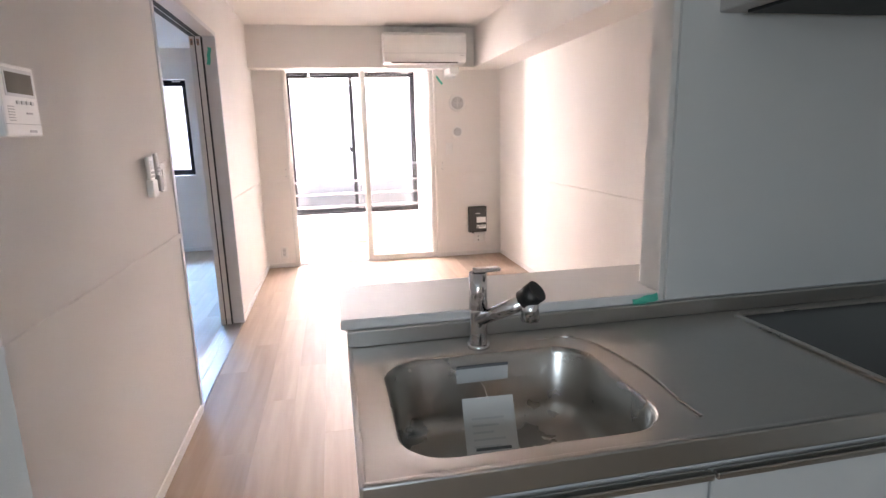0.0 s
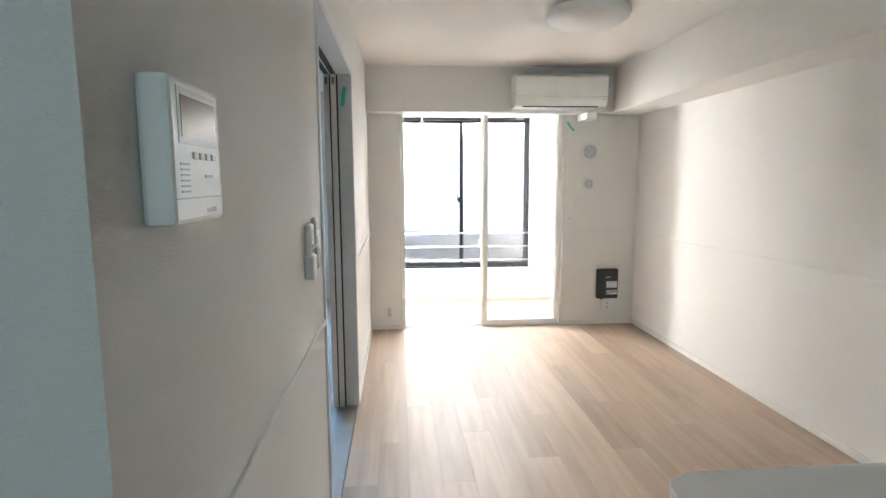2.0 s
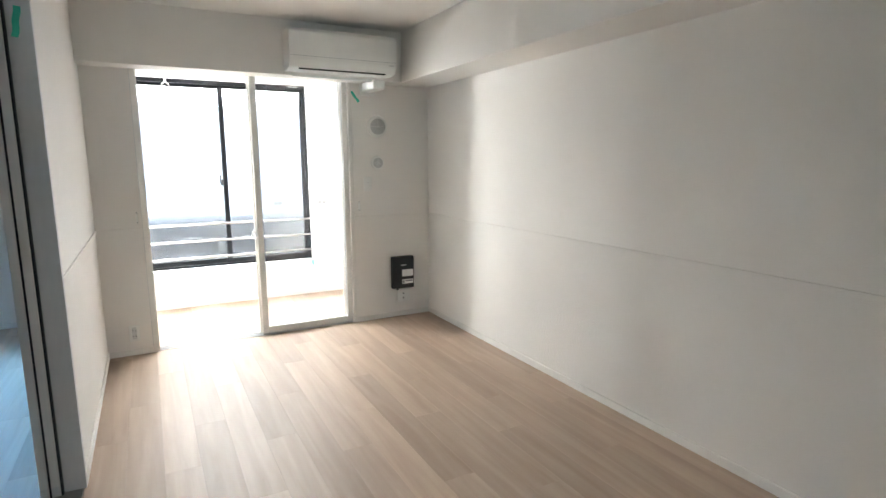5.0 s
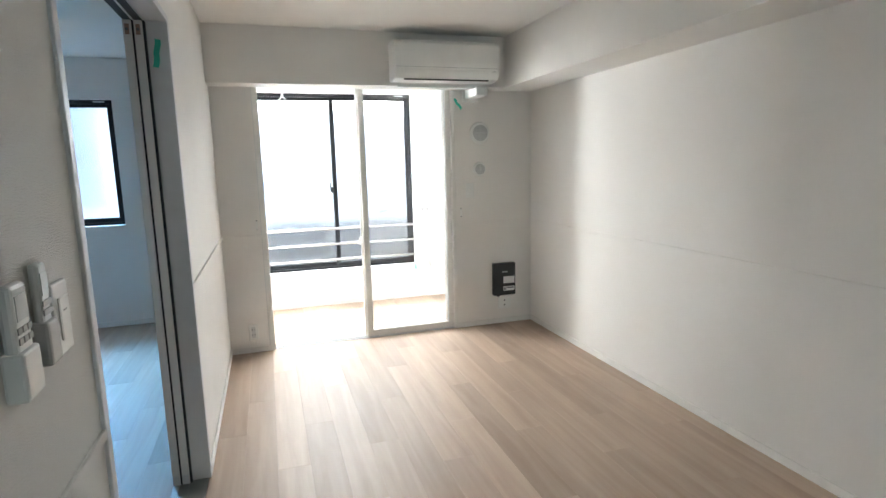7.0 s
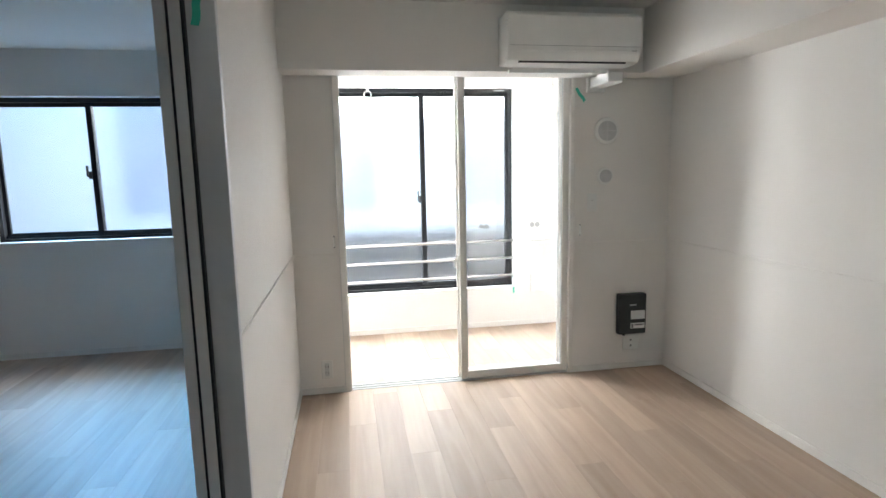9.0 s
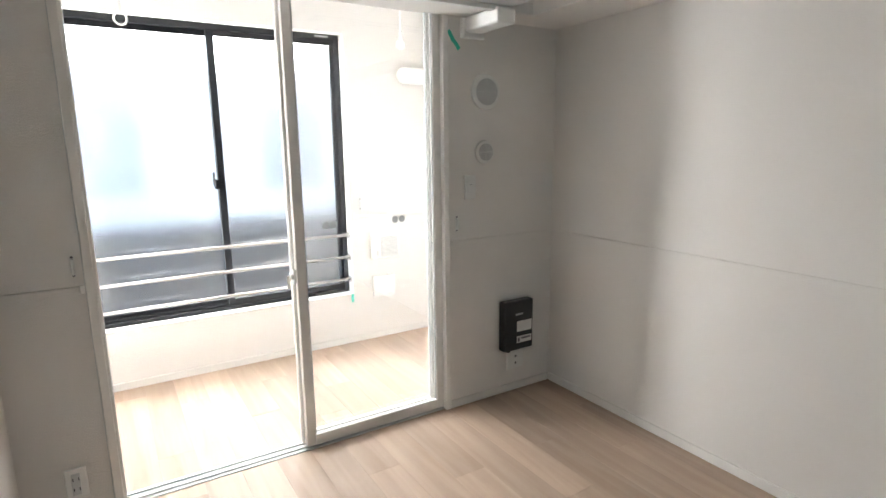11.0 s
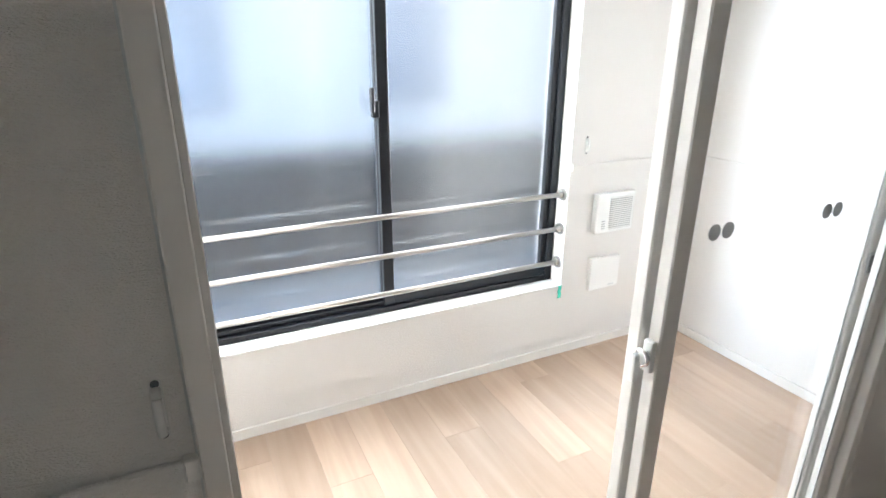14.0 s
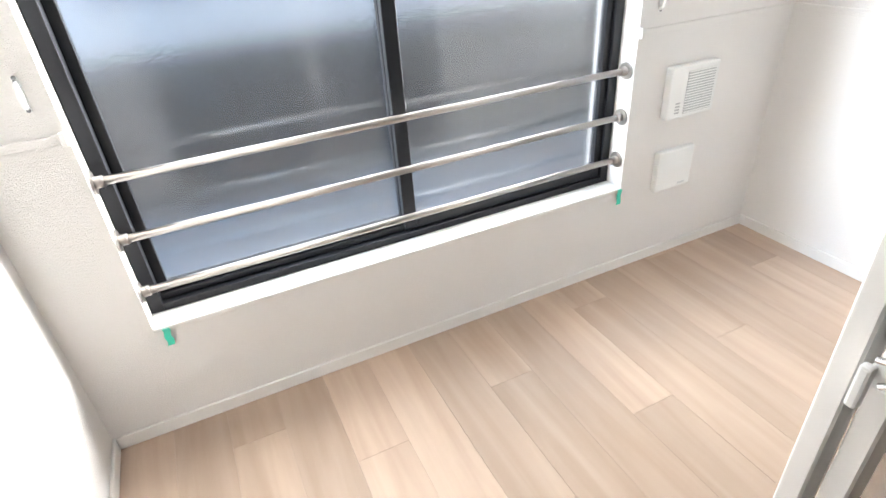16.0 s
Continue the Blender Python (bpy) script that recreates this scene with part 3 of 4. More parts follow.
def wall_plate(name, m, w, h, kind, label, category):
    """Plate in the xz plane facing -y; kind: switch, outlet or blank."""
    e = empty(name)
    bm = bmesh.new()
    add_box(bm, -w / 2, w / 2, -0.009, 0, -h / 2, h / 2, 0.004, seg=2)
    finish(bm, "plate", [WHITE_PLASTIC], e)
    if kind == "switch":
        boxes("rocker", [(-w * 0.28, w * 0.28, -0.013, -0.009, -h * 0.3, h * 0.3)], WHITE_PLASTIC, e, bevel=0.002)
        boxes("pilot_mark", [(-w * 0.1, w * 0.1, -0.0138, -0.013, h * 0.1, h * 0.12)], GREY_PLASTIC, e)
    elif kind == "outlet":
        boxes("face", [(-w * 0.2, w * 0.2, -0.012, -0.009, -h * 0.36, h * 0.36)], PALE_PLASTIC, e, bevel=0.001)
        for z in (-0.02, 0.02):
            for sx in (-1, 1):
                boxes("socket_slot", [(sx * 0.009 - 0.0015, sx * 0.009 + 0.0015, -0.0127, -0.012, z - 0.006, z + 0.006)], DARK, e)
    elif kind == "dots":
        for z in (-0.024, 0.016):
            cyls("socket_hole", [(0.007, (0, -0.0096, z), (0, -0.009, z))], INK, e)
    e.matrix_world = m
    return tagged(e, label, category)


wall_plate("wall_socket", pose(2.245, P, 0.185), 0.12, 0.11, "dots", "white wall socket plate below the black control box", "socket")
wall_plate("light_switch", pose(1.94, P, 1.165), 0.07, 0.12, "switch", "white rocker switch plate on the wall", "switch")
wall_plate("light_switch", pose(0, 3.118, 1.165, 0, 0, 90), 0.07, 0.12, "switch", "white rocker switch beside the doorway", "switch")
wall_plate("wall_socket", pose(0.17, P, 0.16), 0.07, 0.12, "outlet", "white wall socket low on the wall", "socket")


def remote(name, y, z0, z1, w, d, mats, label, keys):
    """Remote control in its wall holder on the side wall (faces +x)."""
    e = empty(name, (0, y, z0))
    h = z1 - z0
    bm = bmesh.new()
    add_box(bm, 0.004, d, -w / 2, w / 2, 0.005, h, 0.006, seg=2)
    finish(bm, "case", [mats[0]], e)
    bm = bmesh.new()
    add_box(bm, 0, d + 0.006, -w / 2 - 0.004, w / 2 + 0.004, -0.004, h * 0.42, 0.005, seg=2)
    finish(bm, "holder", [mats[1]], e)
    boxes("display", [(d, d + 0.001, -w * 0.34, w * 0.34, h * 0.68, h * 0.9)], PALE_PLASTIC if keys else GREY_PLASTIC, e)
    if keys:
        boxes("key", [(d, d + 0.002, a * w * 0.3 - 0.006, a * w * 0.3 + 0.006, h * q, h * q + 0.009) for q in (0.48, 0.57) for a in (-1, 0, 1)], GREY_PLASTIC, e, bevel=0.0005)
    return tagged(e, label, "remote control", "remote controls by the doorway")


remote("remote_control", 2.936, 1.105, 1.258, 0.05, 0.022, (WHITE_PLASTIC, WHITE_PLASTIC), "white remote control in a white wall holder", True)
remote("remote_control", 3.032, 1.12, 1.27, 0.036, 0.018, (PALE_PLASTIC, GREY_PLASTIC), "slim grey remote control in a wall holder", True)


def intercom():
    y0, y1, z0, z1, d = 1.957, 2.113, 1.332, 1.49, 0.034
    e = empty("intercom", (0, (y0 + y1) / 2, z0))
    bm = bmesh.new()
    add_box(bm, 0.0, d, y0, y1, z0, z1, 0.006, seg=2)
    parts = [finish(bm, "case", [WHITE_PLASTIC]),
             boxes("screen", [(d, d + 0.0012, y0 + 0.028, y1 - 0.02, z0 + 0.095, z1 - 0.018)], SCREEN),
             boxes("bezel", [(d - 0.001, d + 0.0006, y0 + 0.02, y1 - 0.014, z0 + 0.088, z1 - 0.01)], PALE_PLASTIC),
             boxes("button", [(d, d + 0.003, y1 - 0.10 + i * 0.02, y1 - 0.087 + i * 0.02, z0 + 0.072, z0 + 0.08) for i in range(4)], PALE_PLASTIC, bevel=0.0008),
             boxes("speaker_slot", [(d, d + 0.0008, y0 + 0.02, y0 + 0.045, z0 + 0.035 + i * 0.006, z0 + 0.037 + i * 0.006) for i in range(6)], GREY_PLASTIC),
             boxes("lid_seam", [(d, d + 0.0008, y0 + 0.004, y1 - 0.004, z0 + 0.028, z0 + 0.0292)], GREY_PLASTIC),
             boxes("maker_mark", [(d, d + 0.0008, y1 - 0.062, y1 - 0.035, z0 + 0.051, z0 + 0.055)], GREY_PLASTIC),
             boxes("print_bar", [(d, d + 0.0008, y1 - 0.06, y1 - 0.03, z0 + 0.01, z0 + 0.016)], GREY_PLASTIC)]
    for o in parts:
        o.data.transform(Matrix.Translation(-e.location))
        o.parent = e
    return tagged(e, "white video intercom with a small dark screen", "intercom")


intercom()


def ceiling_lamp(x, y):
    e = empty("ceiling_lamp", (x, y, H))
    bm = bmesh.new()
    n, rings = 48, [(0.235, -0.012), (0.24, -0.03), (0.225, -0.06), (0.18, -0.085), (0.11, -0.1), (0.04, -0.105)]
    prev = None
    for r, z in rings:
        cur = [bm.verts.new((r * math.cos(2 * math.pi * i / n), r * math.sin(2 * math.pi * i / n), z)) for i in range(n)]
        if prev:
            for i in range(n):
                bm.faces.new((prev[i], prev[(i + 1) % n], cur[(i + 1) % n], cur[i]))
        prev = cur
    bm.faces.new(prev)
    finish(bm, "shade", [LAMP_SHADE], e, smooth=True)
    cyls("base", [(0.2, (0, 0, 0), (0, 0, -0.014))], WHITE_PLASTIC, e, 40)
    return tagged(e, "round milky-white ceiling lamp, switched off", "ceiling lamp")


ceiling_lamp(1.36, 4.55)


# ---------- kitchen ----------
CX0, CZ, CF, CB = 0.722, 0.80, 1.335, 1.905


def kitchen_counter():
    e = empty("kitchen_unit", (CX0, CB, 0))
    parts = []
    x1 = W - 0.003
    bx0, bx1, by0, by1 = 0.792, 1.278, 1.382, 1.78      # bowl
    # worktop with a hole for the bowl, rounded lip
    bm = bmesh.new()
    for s in ((CX0, bx0, CF, CB), (bx1, 1.77, CF, CB), (bx0, bx1, CF, by0), (bx0, bx1, by1, CB), (1.77, x1, CF, 1.40), (1.77, x1, 1.855, CB)):
        add_box(bm, *s, CZ - 0.02, CZ)
    add_box(bm, CX0, x1, CF - 0.004, CF + 0.012, CZ - 0.045, CZ + 0.004, 0.004, seg=2)
    add_box(bm, CX0 - 0.002, x1, CB - 0.006, CB + 0.012, CZ, CZ + 0.042, 0.003, seg=2)
    add_box(bm, CX0 - 0.003, CX0 + 0.008, CF, CB, CZ - 0.04, CZ + 0.003, 0.003, seg=2)
    parts.append(finish(bm, "worktop", [STEEL_DARK]))
    # bowl
    bm = bmesh.new()
    depth, n, rc = 0.17, 8, 0.085

    def ring(inset, z, r):
        pts = []
        for cx, cy, a0 in ((bx1 - inset - r, by1 - inset - r, 0), (bx0 + inset + r, by1 - inset - r, 90), (bx0 + inset + r, by0 + inset + r, 180), (bx1 - inset - r, by0 + inset + r, 270)):
            for i in range(n + 1):
                a = radians(a0 + 90 * i / n)
                pts.append(bm.verts.new((cx + r * math.cos(a), cy + r * math.sin(a), z)))
        return pts

    levels = [(-0.002, CZ + 0.0012, 0.088), (0.002, CZ - 0.004, 0.087), (0.006, CZ - 0.012, rc), (0.016, CZ - depth + 0.04, 0.08), (0.026, CZ - depth + 0.012, 0.075), (0.05, CZ - depth, 0.06)]
    rim_bm, keep = bmesh.new(), bm
    bm = rim_bm
    rim = [ring(-0.032, CZ + 0.0008, 0.095), ring(-0.004, CZ + 0.0016, 0.089), ring(-0.001, CZ + 0.0006, 0.088)]
    for a, c in zip(rim, rim[1:]):
        for i in range(len(a)):
            bm.faces.new((a[i], a[(i + 1) % len(a)], c[(i + 1) % len(a)], c[i]))
    parts.append(finish(bm, "sink_rim", [STEEL_DARK], smooth=True))
    bm = keep
    rings = [ring(*l) for l in levels]
    for a, c in zip(rings, rings[1:]):
        for i in range(len(a)):
            bm.faces.new((a[i], a[(i + 1) % len(a)], c[(i + 1) % len(a)], c[i]))
    bm.faces.new(rings[-1])
    parts.append(finish(bm, "sink_bowl", [STEEL], smooth=True))
    parts.append(cyls("drain", [(0.055, (1.05, 1.53, CZ - depth - 0.002), (1.05, 1.53, CZ - depth + 0.004))], CHROME))
    parts.append(cyls("drain_basket", [(0.042, (1.05, 1.53, CZ - depth), (1.05, 1.53, CZ - depth + 0.006))], DARK))
    parts.append(boxes("sink_label", [(0.965, 1.09, by1 - 0.0135, by1 - 0.0115, CZ - 0.062, CZ - 0.02)], PALE_PLASTIC))
    parts.append(boxes("label_band", [(0.965, 1.09, by1 - 0.0155, by1 - 0.0135, CZ - 0.026, CZ - 0.019)], INK))
    parts.append(tube("drip_rim", [(bx1 - 0.09, by1 + 0.055, CZ + 0.001), (bx1 + 0.0, by1 + 0.045, CZ + 0.001), (bx1 + 0.055, by1 - 0.08, CZ + 0.001), (bx1 + 0.06, 1.40, CZ + 0.001)], 0.0035, STEEL))
    # body below
    parts.append(boxes("cabinet_body", [(CX0 + 0.006, x1, CF + 0.02, CB, 0.08, CZ - 0.2), (CX0 + 0.006, CX0 + 0.022, CF + 0.02, CB, CZ - 0.2, CZ - 0.02), (CX0 + 0.006, x1, CF + 0.02, CF + 0.035, CZ - 0.2, CZ - 0.045)], CABINET))
    parts.append(boxes("plinth", [(CX0 + 0.03, x1, CF + 0.07, CB, 0, 0.08)], GREY_PLASTIC))
    for i in range(3):
        xa = CX0 + 0.008 + i * 0.59
        parts.append(boxes("drawer_front", [(xa, xa + 0.585, CF + 0.002, CF + 0.019, 0.44, CZ - 0.07)], CABINET, bevel=0.003))
        parts.append(boxes("drawer_front", [(xa, xa + 0.585, CF + 0.002, CF + 0.019, 0.085, 0.435)], CABINET, bevel=0.003))
        parts.append(boxes("grip_rail", [(xa, xa + 0.585, CF - 0.012, CF + 0.004, CZ - 0.075, CZ - 0.062)], ALU, bevel=0.002))
    # hob
    parts.append(boxes("hob_glass", [(1.785, x1 - 0.06, 1.412, 1.843, CZ - 0.012, CZ + 0.006)], HOB, bevel=0.003))
    parts.append(boxes("hob_rim", [(1.77, 1.785, 1.40, 1.855, CZ - 0.012, CZ + 0.008), (1.785, x1 - 0.06, 1.843, 1.855, CZ - 0.012, CZ + 0.008), (1.785, x1 - 0.06, 1.40, 1.412, CZ - 0.012, CZ + 0.008)], STEEL, bevel=0.002))
    for o in parts:
        o.data.transform(Matrix.Translation(-e.location))
        o.parent = e
    return tagged(e, "stainless kitchen worktop with sink, black hob and white drawers", "kitchen unit")


kitchen_counter()


def kitchen_ledge():
    """White serving ledge with a rounded free corner."""
    x0, x1, y0, y1, z0, z1, r = 0.706, 1.80, 1.915, 2.235, 0.842, 0.868, 0.07
    e = empty("serving_ledge", (x0, y0, z0))
    bm = bmesh.new()
    pts = [(x0, y0), (1.582, y0), (1.582, 2.034), (x1, 2.034), (x1, y1)]
    for i in range(9):
        a = radians(90 + 90 * i / 8)
        pts.append((x0 + r + r * math.cos(a), y1 - r + r * math.sin(a)))
    f = bm.faces.new([bm.verts.new((x, y, z0)) for x, y in pts])
    up = bmesh.ops.extrude_face_region(bm, geom=[f])
    bmesh.ops.translate(bm, verts=[v for v in up["geom"] if isinstance(v, bmesh.types.BMVert)], vec=(0, 0, z1 - z0))
    bmesh.ops.bevel(bm, geom=[ed for ed in bm.edges if abs(ed.verts[0].co.z - ed.verts[1].co.z) < 1e-5], offset=0.003, segments=2, affect="EDGES")
    top = finish(bm, "board", [LEDGE])
    wall = boxes("half_wall", [(CX0 + 0.008, 1.583, 1.925, 2.03, 0, z0)], PAPER)
    for o in (top, wall):
        o.data.transform(Matrix.Translation(-e.location))
        o.parent = e
    return tagged(e, "white serving ledge with a rounded corner over a half wall", "serving ledge")


kitchen_ledge()


def faucet():
    fx, fy = 1.035, 1.825
    e = empty("kitchen_faucet", (fx, fy, CZ))
    bm = bmesh.new()
    add_cyl(bm, 0.027, (0, 0, 0), (0, 0, 0.012), 28)
    add_cyl(bm, 0.021, (0, 0, 0.012), (0, 0, 0.17), 28)
    add_cyl(bm, 0.023, (0, 0, 0.10), (0, 0, 0.19), 28, 0.021)
    finish(bm, "body", [CHROME], e)
    bm = bmesh.new()
    add_cyl(bm, 0.016, (0.0, -0.01, 0.075), (0.10, -0.10, 0.145), 24, 0.019)
    finish(bm, "spout", [CHROME], e)
    bm = bmesh.new()
    add_cyl(bm, 0.026, (0.085, -0.088, 0.138), (0.108, -0.11, 0.166), 28)
    finish(bm, "shower_head", [BLACK_PLASTIC], e)
    bm = bmesh.new()
    add_cyl(bm, 0.019, (0.095, -0.10, 0.145), (0.095, -0.10, 0.095), 24, 0.022)
    finish(bm, "spray_nozzle", [CHROME], e)
    bm = bmesh.new()
    add_box(bm, -0.012, 0.055, -0.014, 0.014, 0.19, 0.2, 0.004, seg=2)
    finish(bm, "lever", [CHROME], e)
    return tagged(e, "chrome single-lever kitchen faucet with a black spray head", "faucet")


faucet()


def hang_card():
    e = empty("instruction_card", (1.0, 1.60, CZ - 0.10))
    parts = [boxes("card", [(-0.055, 0.055, -0.0008, 0.0008, -0.075, 0.075)], LABEL)]
    parts.append(boxes("print_bar", [(-0.038, 0.03 - 0.012 * (i % 3), -0.0018, -0.0008, 0.03 - i * 0.014, 0.034 - i * 0.014) for i in range(5)], PALE_PLASTIC))
    parts.append(boxes("print_heading", [(-0.035, 0.04, -0.0018, -0.0008, -0.032, -0.026)], INK))
    for o in parts:
        o.parent = e
    tube("string", [(0, 0, 0.075), (0.01, 0.08, 0.10), (0.02, 0.19, 0.115)], 0.0012, LABEL, e)
    e.rotation_euler = (radians(-28), 0, radians(-3))
    return tagged(e, "white printed instruction card hung in the sink", "card")


hang_card()


def range_hood():
    e = empty("range_hood", (1.8, 1.93, 1.6))
    x0, x1 = 1.705, W - 0.003
    bm = bmesh.new()
    add_box(bm, x0, x1, 1.32, 1.925, 1.60, 1.64, 0.004, seg=2)
    add_box(bm, x0 + 0.02, x1, 1.45, 1.925, 1.64, H - 0.002, 0.004)
    body = finish(bm, "hood", [GREY_PLASTIC])
    edge = boxes("filter", [(x0 + 0.05, x1 - 0.05, 1.38, 1.88, 1.592, 1.601)], DARK, bevel=0.002)
    for o in (body, edge):
        o.data.transform(Matrix.Translation(-e.location))
        o.parent = e
    return tagged(e, "dark grey range hood over the hob", "range hood")


range_hood()
structure(boxes("wall_panel_kitchen", [(1.60, W, 1.917, 1.928, CZ + 0.045, H)], PANEL), "glossy grey kitchen wall panel behind the hob", "wall panel")


def tape(m, w, h, label):
    """Short strip of torn tape, slightly wavy."""
    bm = bmesh.new()
    n, rings = 6, []
    for i in range(n + 1):
        dx, z = 0.002 * math.sin(i * 1.7), h / 2 - h * i / n
        lift = 0.0012 + (0.0015 if i in (0, n) else 0)
        rings.append([bm.verts.new((x + dx, y, z)) for x, y in ((-w / 2, 0), (w / 2, 0), (w / 2, -lift), (-w / 2, -lift))])
    for a, c in zip(rings, rings[1:]):
        for k in range(4):
            bm.faces.new((a[k], a[(k + 1) % 4], c[(k + 1) % 4], c[k]))
    bm.faces.new(rings[0])
    bm.faces.new(list(reversed(rings[-1])))
    o = finish(bm, "masking_tape", [GREEN_TAPE])
    o.matrix_world = m
    return tagged(o, label, "tape", "strips of masking tape")


tape(pose(1.775, S - 0.007, 0.325), 0.018, 0.06, "strip of green masking tape below the window corner")
tape(pose(0.235, S - 0.007, 0.325), 0.018, 0.055, "strip of green masking tape below the window corner")
tape(pose(1.85, P - 0.001, 1.86, 0, -38, 0), 0.02, 0.1, "strip of green masking tape on the wall")
tape(pose(-0.04, DF - 0.003, 1.86, 0, 8, 0), 0.022, 0.11, "strip of green masking tape on the door jamb")
tape(pose(1.535, 1.913, 0.852, 0, 78, 0), 0.022, 0.075, "strip of green masking tape on the ledge edge")


# ---------- sunroom fittings ----------
def sunroom_grille():
    x0, x1, z0, z1 = 1.925, 2.14, 0.585, 0.765
    e = empty("fan_grille", (x0, S, z0))
    bm = bmesh.new()
    add_box(bm, x0, x1, S - 0.035, S, z0, z1, 0.006, seg=2)
    parts = [finish(bm, "cover", [WHITE_PLASTIC]),
             boxes("grille_back", [(x0 + 0.07, x1 - 0.018, S - 0.0365, S - 0.035, z0 + 0.015, z1 - 0.02)], GREY_PLASTIC),
             boxes("slat", [(x0 + 0.07, x1 - 0.018, S - 0.040, S - 0.036, z0 + 0.018 + i * 0.0092, z0 + 0.0225 + i * 0.0092) for i in range(16)], WHITE_PLASTIC),
             boxes("print_bar", [(x0 + 0.03, x0 + 0.05, S - 0.0362, S - 0.035, z0 + 0.02 + i * 0.011, z0 + 0.025 + i * 0.011) for i in range(4)], GREY_PLASTIC)]
    for o in parts:
        o.data.transform(Matrix.Translation(-e.location))
        o.parent = e
    return tagged(e, "white square fan cover with a slatted grille", "fan grille")


sunroom_grille()


def cover_plate():
    x0, x1, z0, z1 = 1.93, 2.10, 0.305, 0.462
    e = empty("cover_plate", (x0, S, z0))
    bm = bmesh.new()
    add_box(bm, x0, x1, S - 0.026, S, z0, z1, 0.005, seg=2)
    a = finish(bm, "cover", [WHITE_PLASTIC])
    c = boxes("maker_mark", [(x1 - 0.06, x1 - 0.025, S - 0.027, S - 0.026, z0 + 0.012, z0 + 0.02)], PALE_PLASTIC)
    for o in (a, c):
        o.data.transform(Matrix.Translation(-e.location))
        o.parent = e
    return tagged(e, "blank white square cover plate on the wall", "cover plate")


cover_plate()


def pole_hanger(x, y, drop):
    e = empty("pole_hanger", (x, y, H))
    cyls("ceiling_cap", [(0.026, (0, 0, 0), (0, 0, -0.018))], WHITE_PLASTIC, e)
    cyls("rod", [(0.0055, (0, 0, -0.018), (0, 0, -drop)), (0.009, (0, 0, -drop + 0.04), (0, 0, -drop - 0.012))], WHITE_PLASTIC, e, 14)
    r, zc = 0.026, -drop - 0.036
    tube("ring", [(r * math.cos(a), 0, zc + r * math.sin(a)) for a in (0, math.pi / 2, math.pi, 1.5 * math.pi)], 0.0048, WHITE_PLASTIC, e, cyclic=True)
    return tagged(e, "white drying-pole hanger with a ring, hung from the ceiling", "pole hanger", "drying-pole hangers")


pole_hanger(0.52, 7.05, 0.36)
pole_hanger(1.93, 7.05, 0.36)


def curtain_hook(x, z, y=S):
    """Slim tie-back hook, screwed on at both ends."""
    e = empty("curtain_hook", (x, y, z))
    bm = bmesh.new()
    add_box(bm, -0.0065, 0.0065, -0.003, 0, -0.037, 0.037, 0.0012)
    for sz in (-0.026, 0.026):
        add_cyl(bm, 0.0055, (0, -0.003, sz), (0, -0.016, sz * 0.85), 14, 0.0045)
    finish(bm, "plate", [WHITE_PLASTIC], e)
    for sz in (-0.032, 0.034):
        cyls("screw", [(0.0045, (0, -0.0042, sz), (0, -0.003, sz))], INK, e, 14)
    tube("hook", [(0, -0.015, 0.022), (0, -0.02, 0.0), (0, -0.018, -0.022)], 0.0055, WHITE_PLASTIC, e)
    return tagged(e, "slim white tie-back hook screwed to the wall", "hook", "wall hooks")


def ceiling_hook(x, z):
    e = empty("blind_hook", (x, S, z))
    boxes("plate", [(-0.006, 0.006, -0.004, 0, -0.016, 0.016)], WHITE_PLASTIC, e, bevel=0.001)
    tube("hook", [(0, -0.004, 0.006), (0, -0.022, 0.004), (0, -0.026, -0.01), (0, -0.014, -0.018)], 0.003, WHITE_PLASTIC, e)
    return tagged(e, "small white hook on the wall above the window", "hook", "hooks above the window")


for x in (0.55, 1.0, 1.5):
    ceiling_hook(x, 2.138)
for p in ((0.16, 0.99, S), (1.86, 0.98, S), (0.252, 0.972, P), (1.86, 0.985, P)):
    curtain_hook(*p)


def sunroom_pipe():
    e = empty("pipe_duct", (2.4, S, 1.85))
    bm = bmesh.new()
    add_box(bm, 2.40, W - 0.002, P + T, S - 0.002, 1.80, 1.88, 0.018, seg=3)
    add_cyl(bm, 0.055, (2.20, S - 0.06, 1.84), (2.46, S - 0.06, 1.84), 28)
    bmesh.ops.create_uvsphere(bm, u_segments=20, v_segments=12, radius=0.055, matrix=Matrix.Translation((2.20, S - 0.06, 1.84)))
    o = finish(bm, "duct", [WHITE_PLASTIC])
    o.data.transform(Matrix.Translation(-e.location))
    o.parent = e
    return tagged(e, "white pipe duct with an elbow high in the corner", "pipe duct")


sunroom_pipe()

# ---------- outside ----------
structure(boxes("ground", [(-600, 600, S + 0.25, 900, -3.2, -3.0)], GROUND), "grey concrete ground outside", "ground")


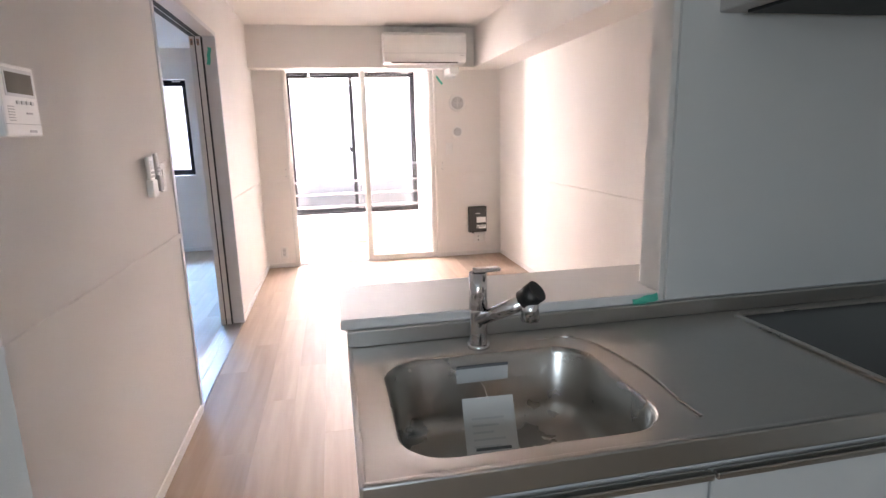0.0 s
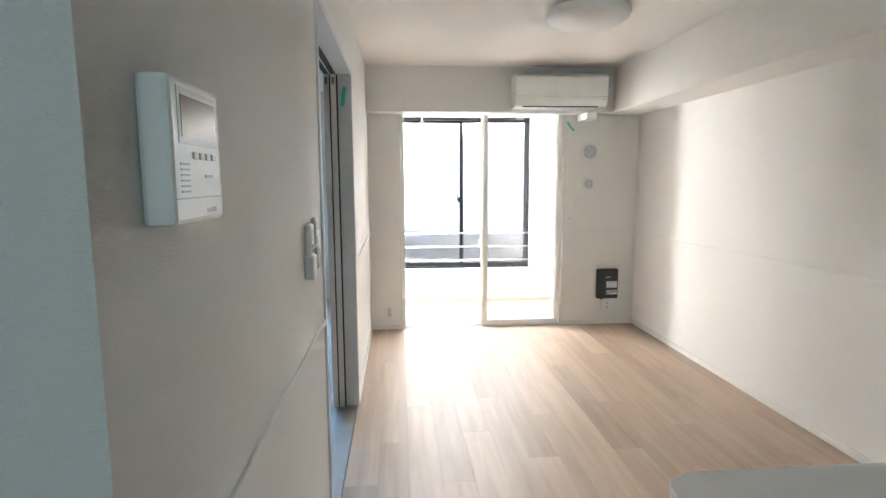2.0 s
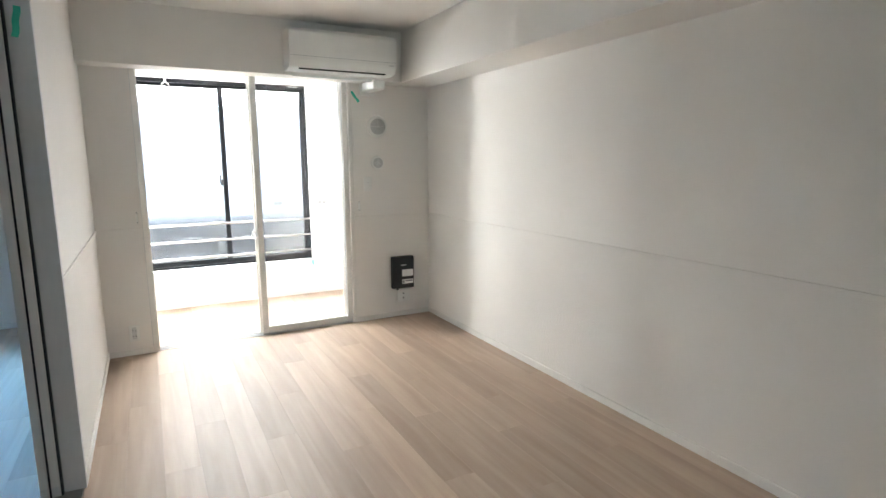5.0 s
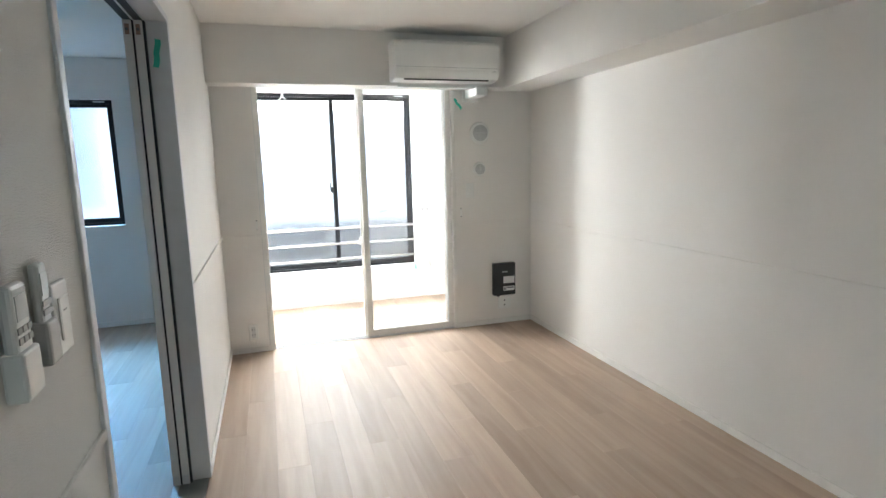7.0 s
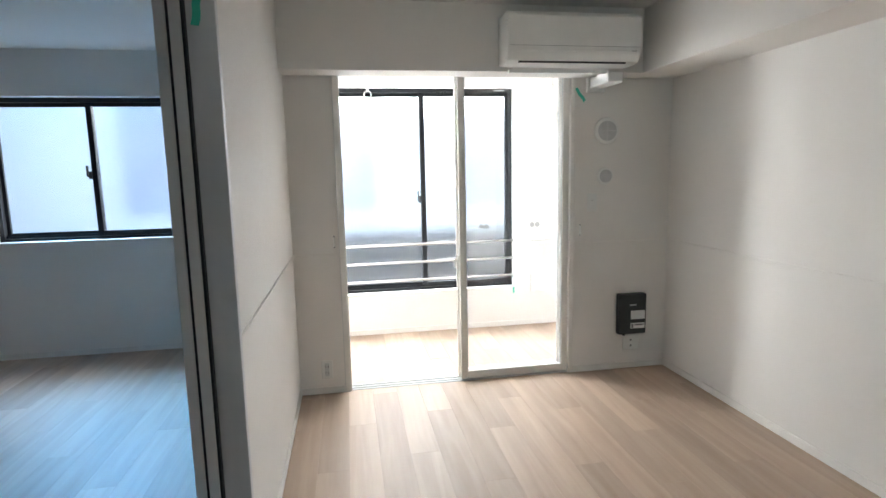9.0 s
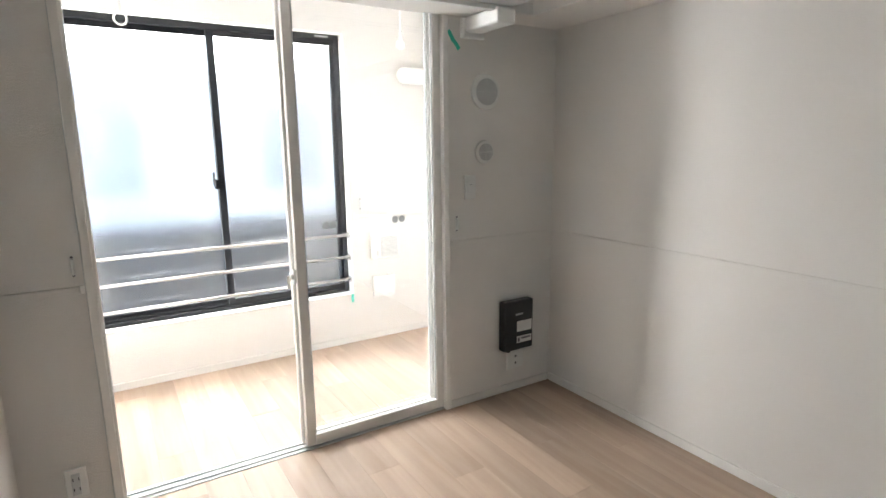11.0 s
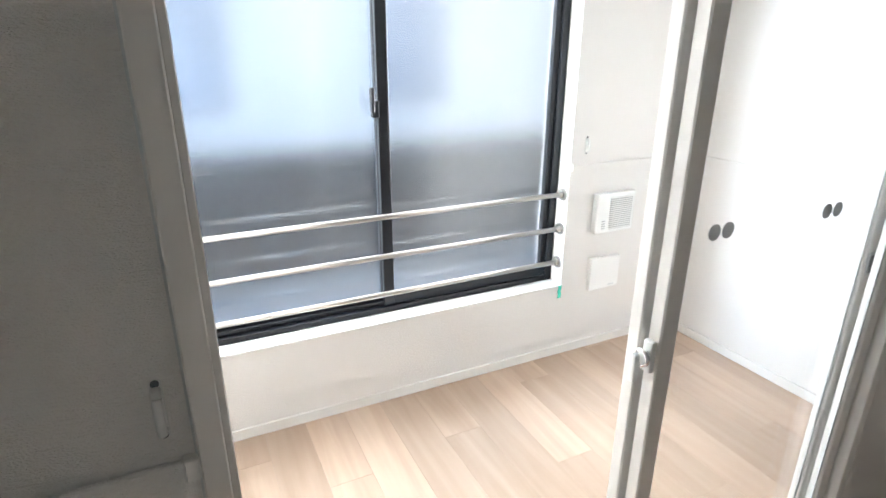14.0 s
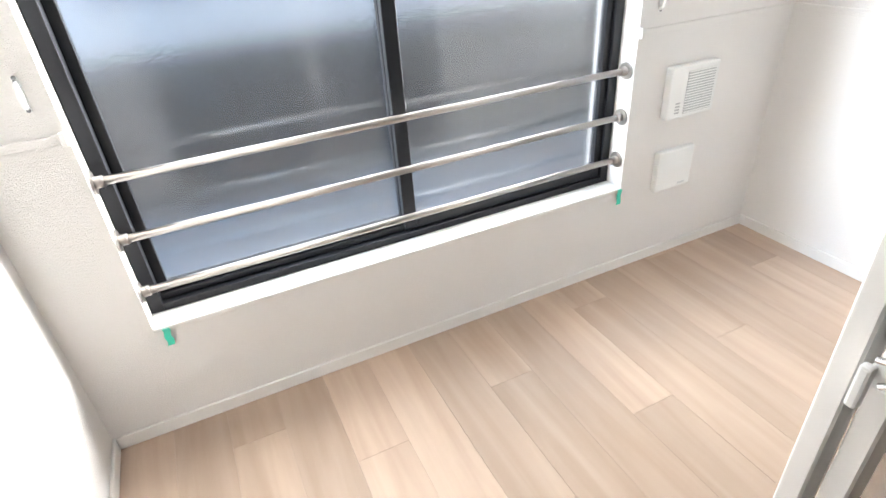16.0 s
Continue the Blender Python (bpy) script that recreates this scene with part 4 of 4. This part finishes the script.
def neighbour_house():
    e = empty("house", (0, 10.4, -3))
    parts = [boxes("wall", [(-9, 9, 10.4, 14, -3, 3.6)], HOUSE, bevel=0.01),
             boxes("roof", [(-9.4, 9.4, 10.0, 14.4, 3.6, 3.8)], HOUSE_GREY, bevel=0.01),
             # darker band across the lower wall, above the low roof
             boxes("dark_band", [(-9, 9, 10.3, 10.4, -0.5, 0.58)], HOUSE_DARK, bevel=0.01)]
    for x in (-5.4, -2.4, 0.05, 1.9, 4.6):
        parts.append(boxes("window", [(x, x + 0.7, 10.37, 10.4, 0.9, 2.5)], HOUSE_GREY, bevel=0.01))
    parts.append(boxes("low_roof", [(-9, 9, 8.8, 10.3, -0.62, -0.5)], TIN, bevel=0.01))
    for o in parts:
        o.data.transform(Matrix.Translation(-e.location))
        o.parent = e
    return tagged(e, "pale neighbouring house with grey windows and a low tin roof", "house")


neighbour_house()


# ---------- floor planks ----------
PW, PL = 0.15, 1.28


def plank_mesh(w, l):
    bm = bmesh.new()
    add_box(bm, 0.0002, w - 0.0002, 0.0003, l - 0.0003, -0.008, 0, 0.0004)
    me = bpy.data.meshes.new("plank")
    bmesh.ops.recalc_face_normals(bm, faces=bm.faces)
    bm.to_mesh(me)
    bm.free()
    me.materials.append(PLANK)
    return me


plank_cache = {}


def lay(x0, x1, y0, y1, seed):
    rnd = random.Random(seed)
    x = x0
    i = 0
    while x < x1 - 0.005:
        w = min(PW, x1 - x)
        y = y0
        first = PL * ((i * 0.37 + rnd.random() * 0.12) % 1.0)
        step = max(0.2, first)
        while y < y1 - 0.005:
            l = min(step, y1 - y)
            key = (round(w, 3), round(l, 2))
            if key not in plank_cache:
                plank_cache[key] = plank_mesh(w, l)
            o = new("plank", plank_cache[key])
            o.location = (x, y, 0)
            o.parent = floor
            y += l
            step = PL
        x += w
        i += 1


lay(0.0, W, -1.6, P + 0.01, 1)
lay(0.0, W, P + 0.1, S, 2)
lay(-3.6, LW - 0.008, 2.0, S, 3)
lay(-1.2, 0.0, -1.6, CORNER, 4)
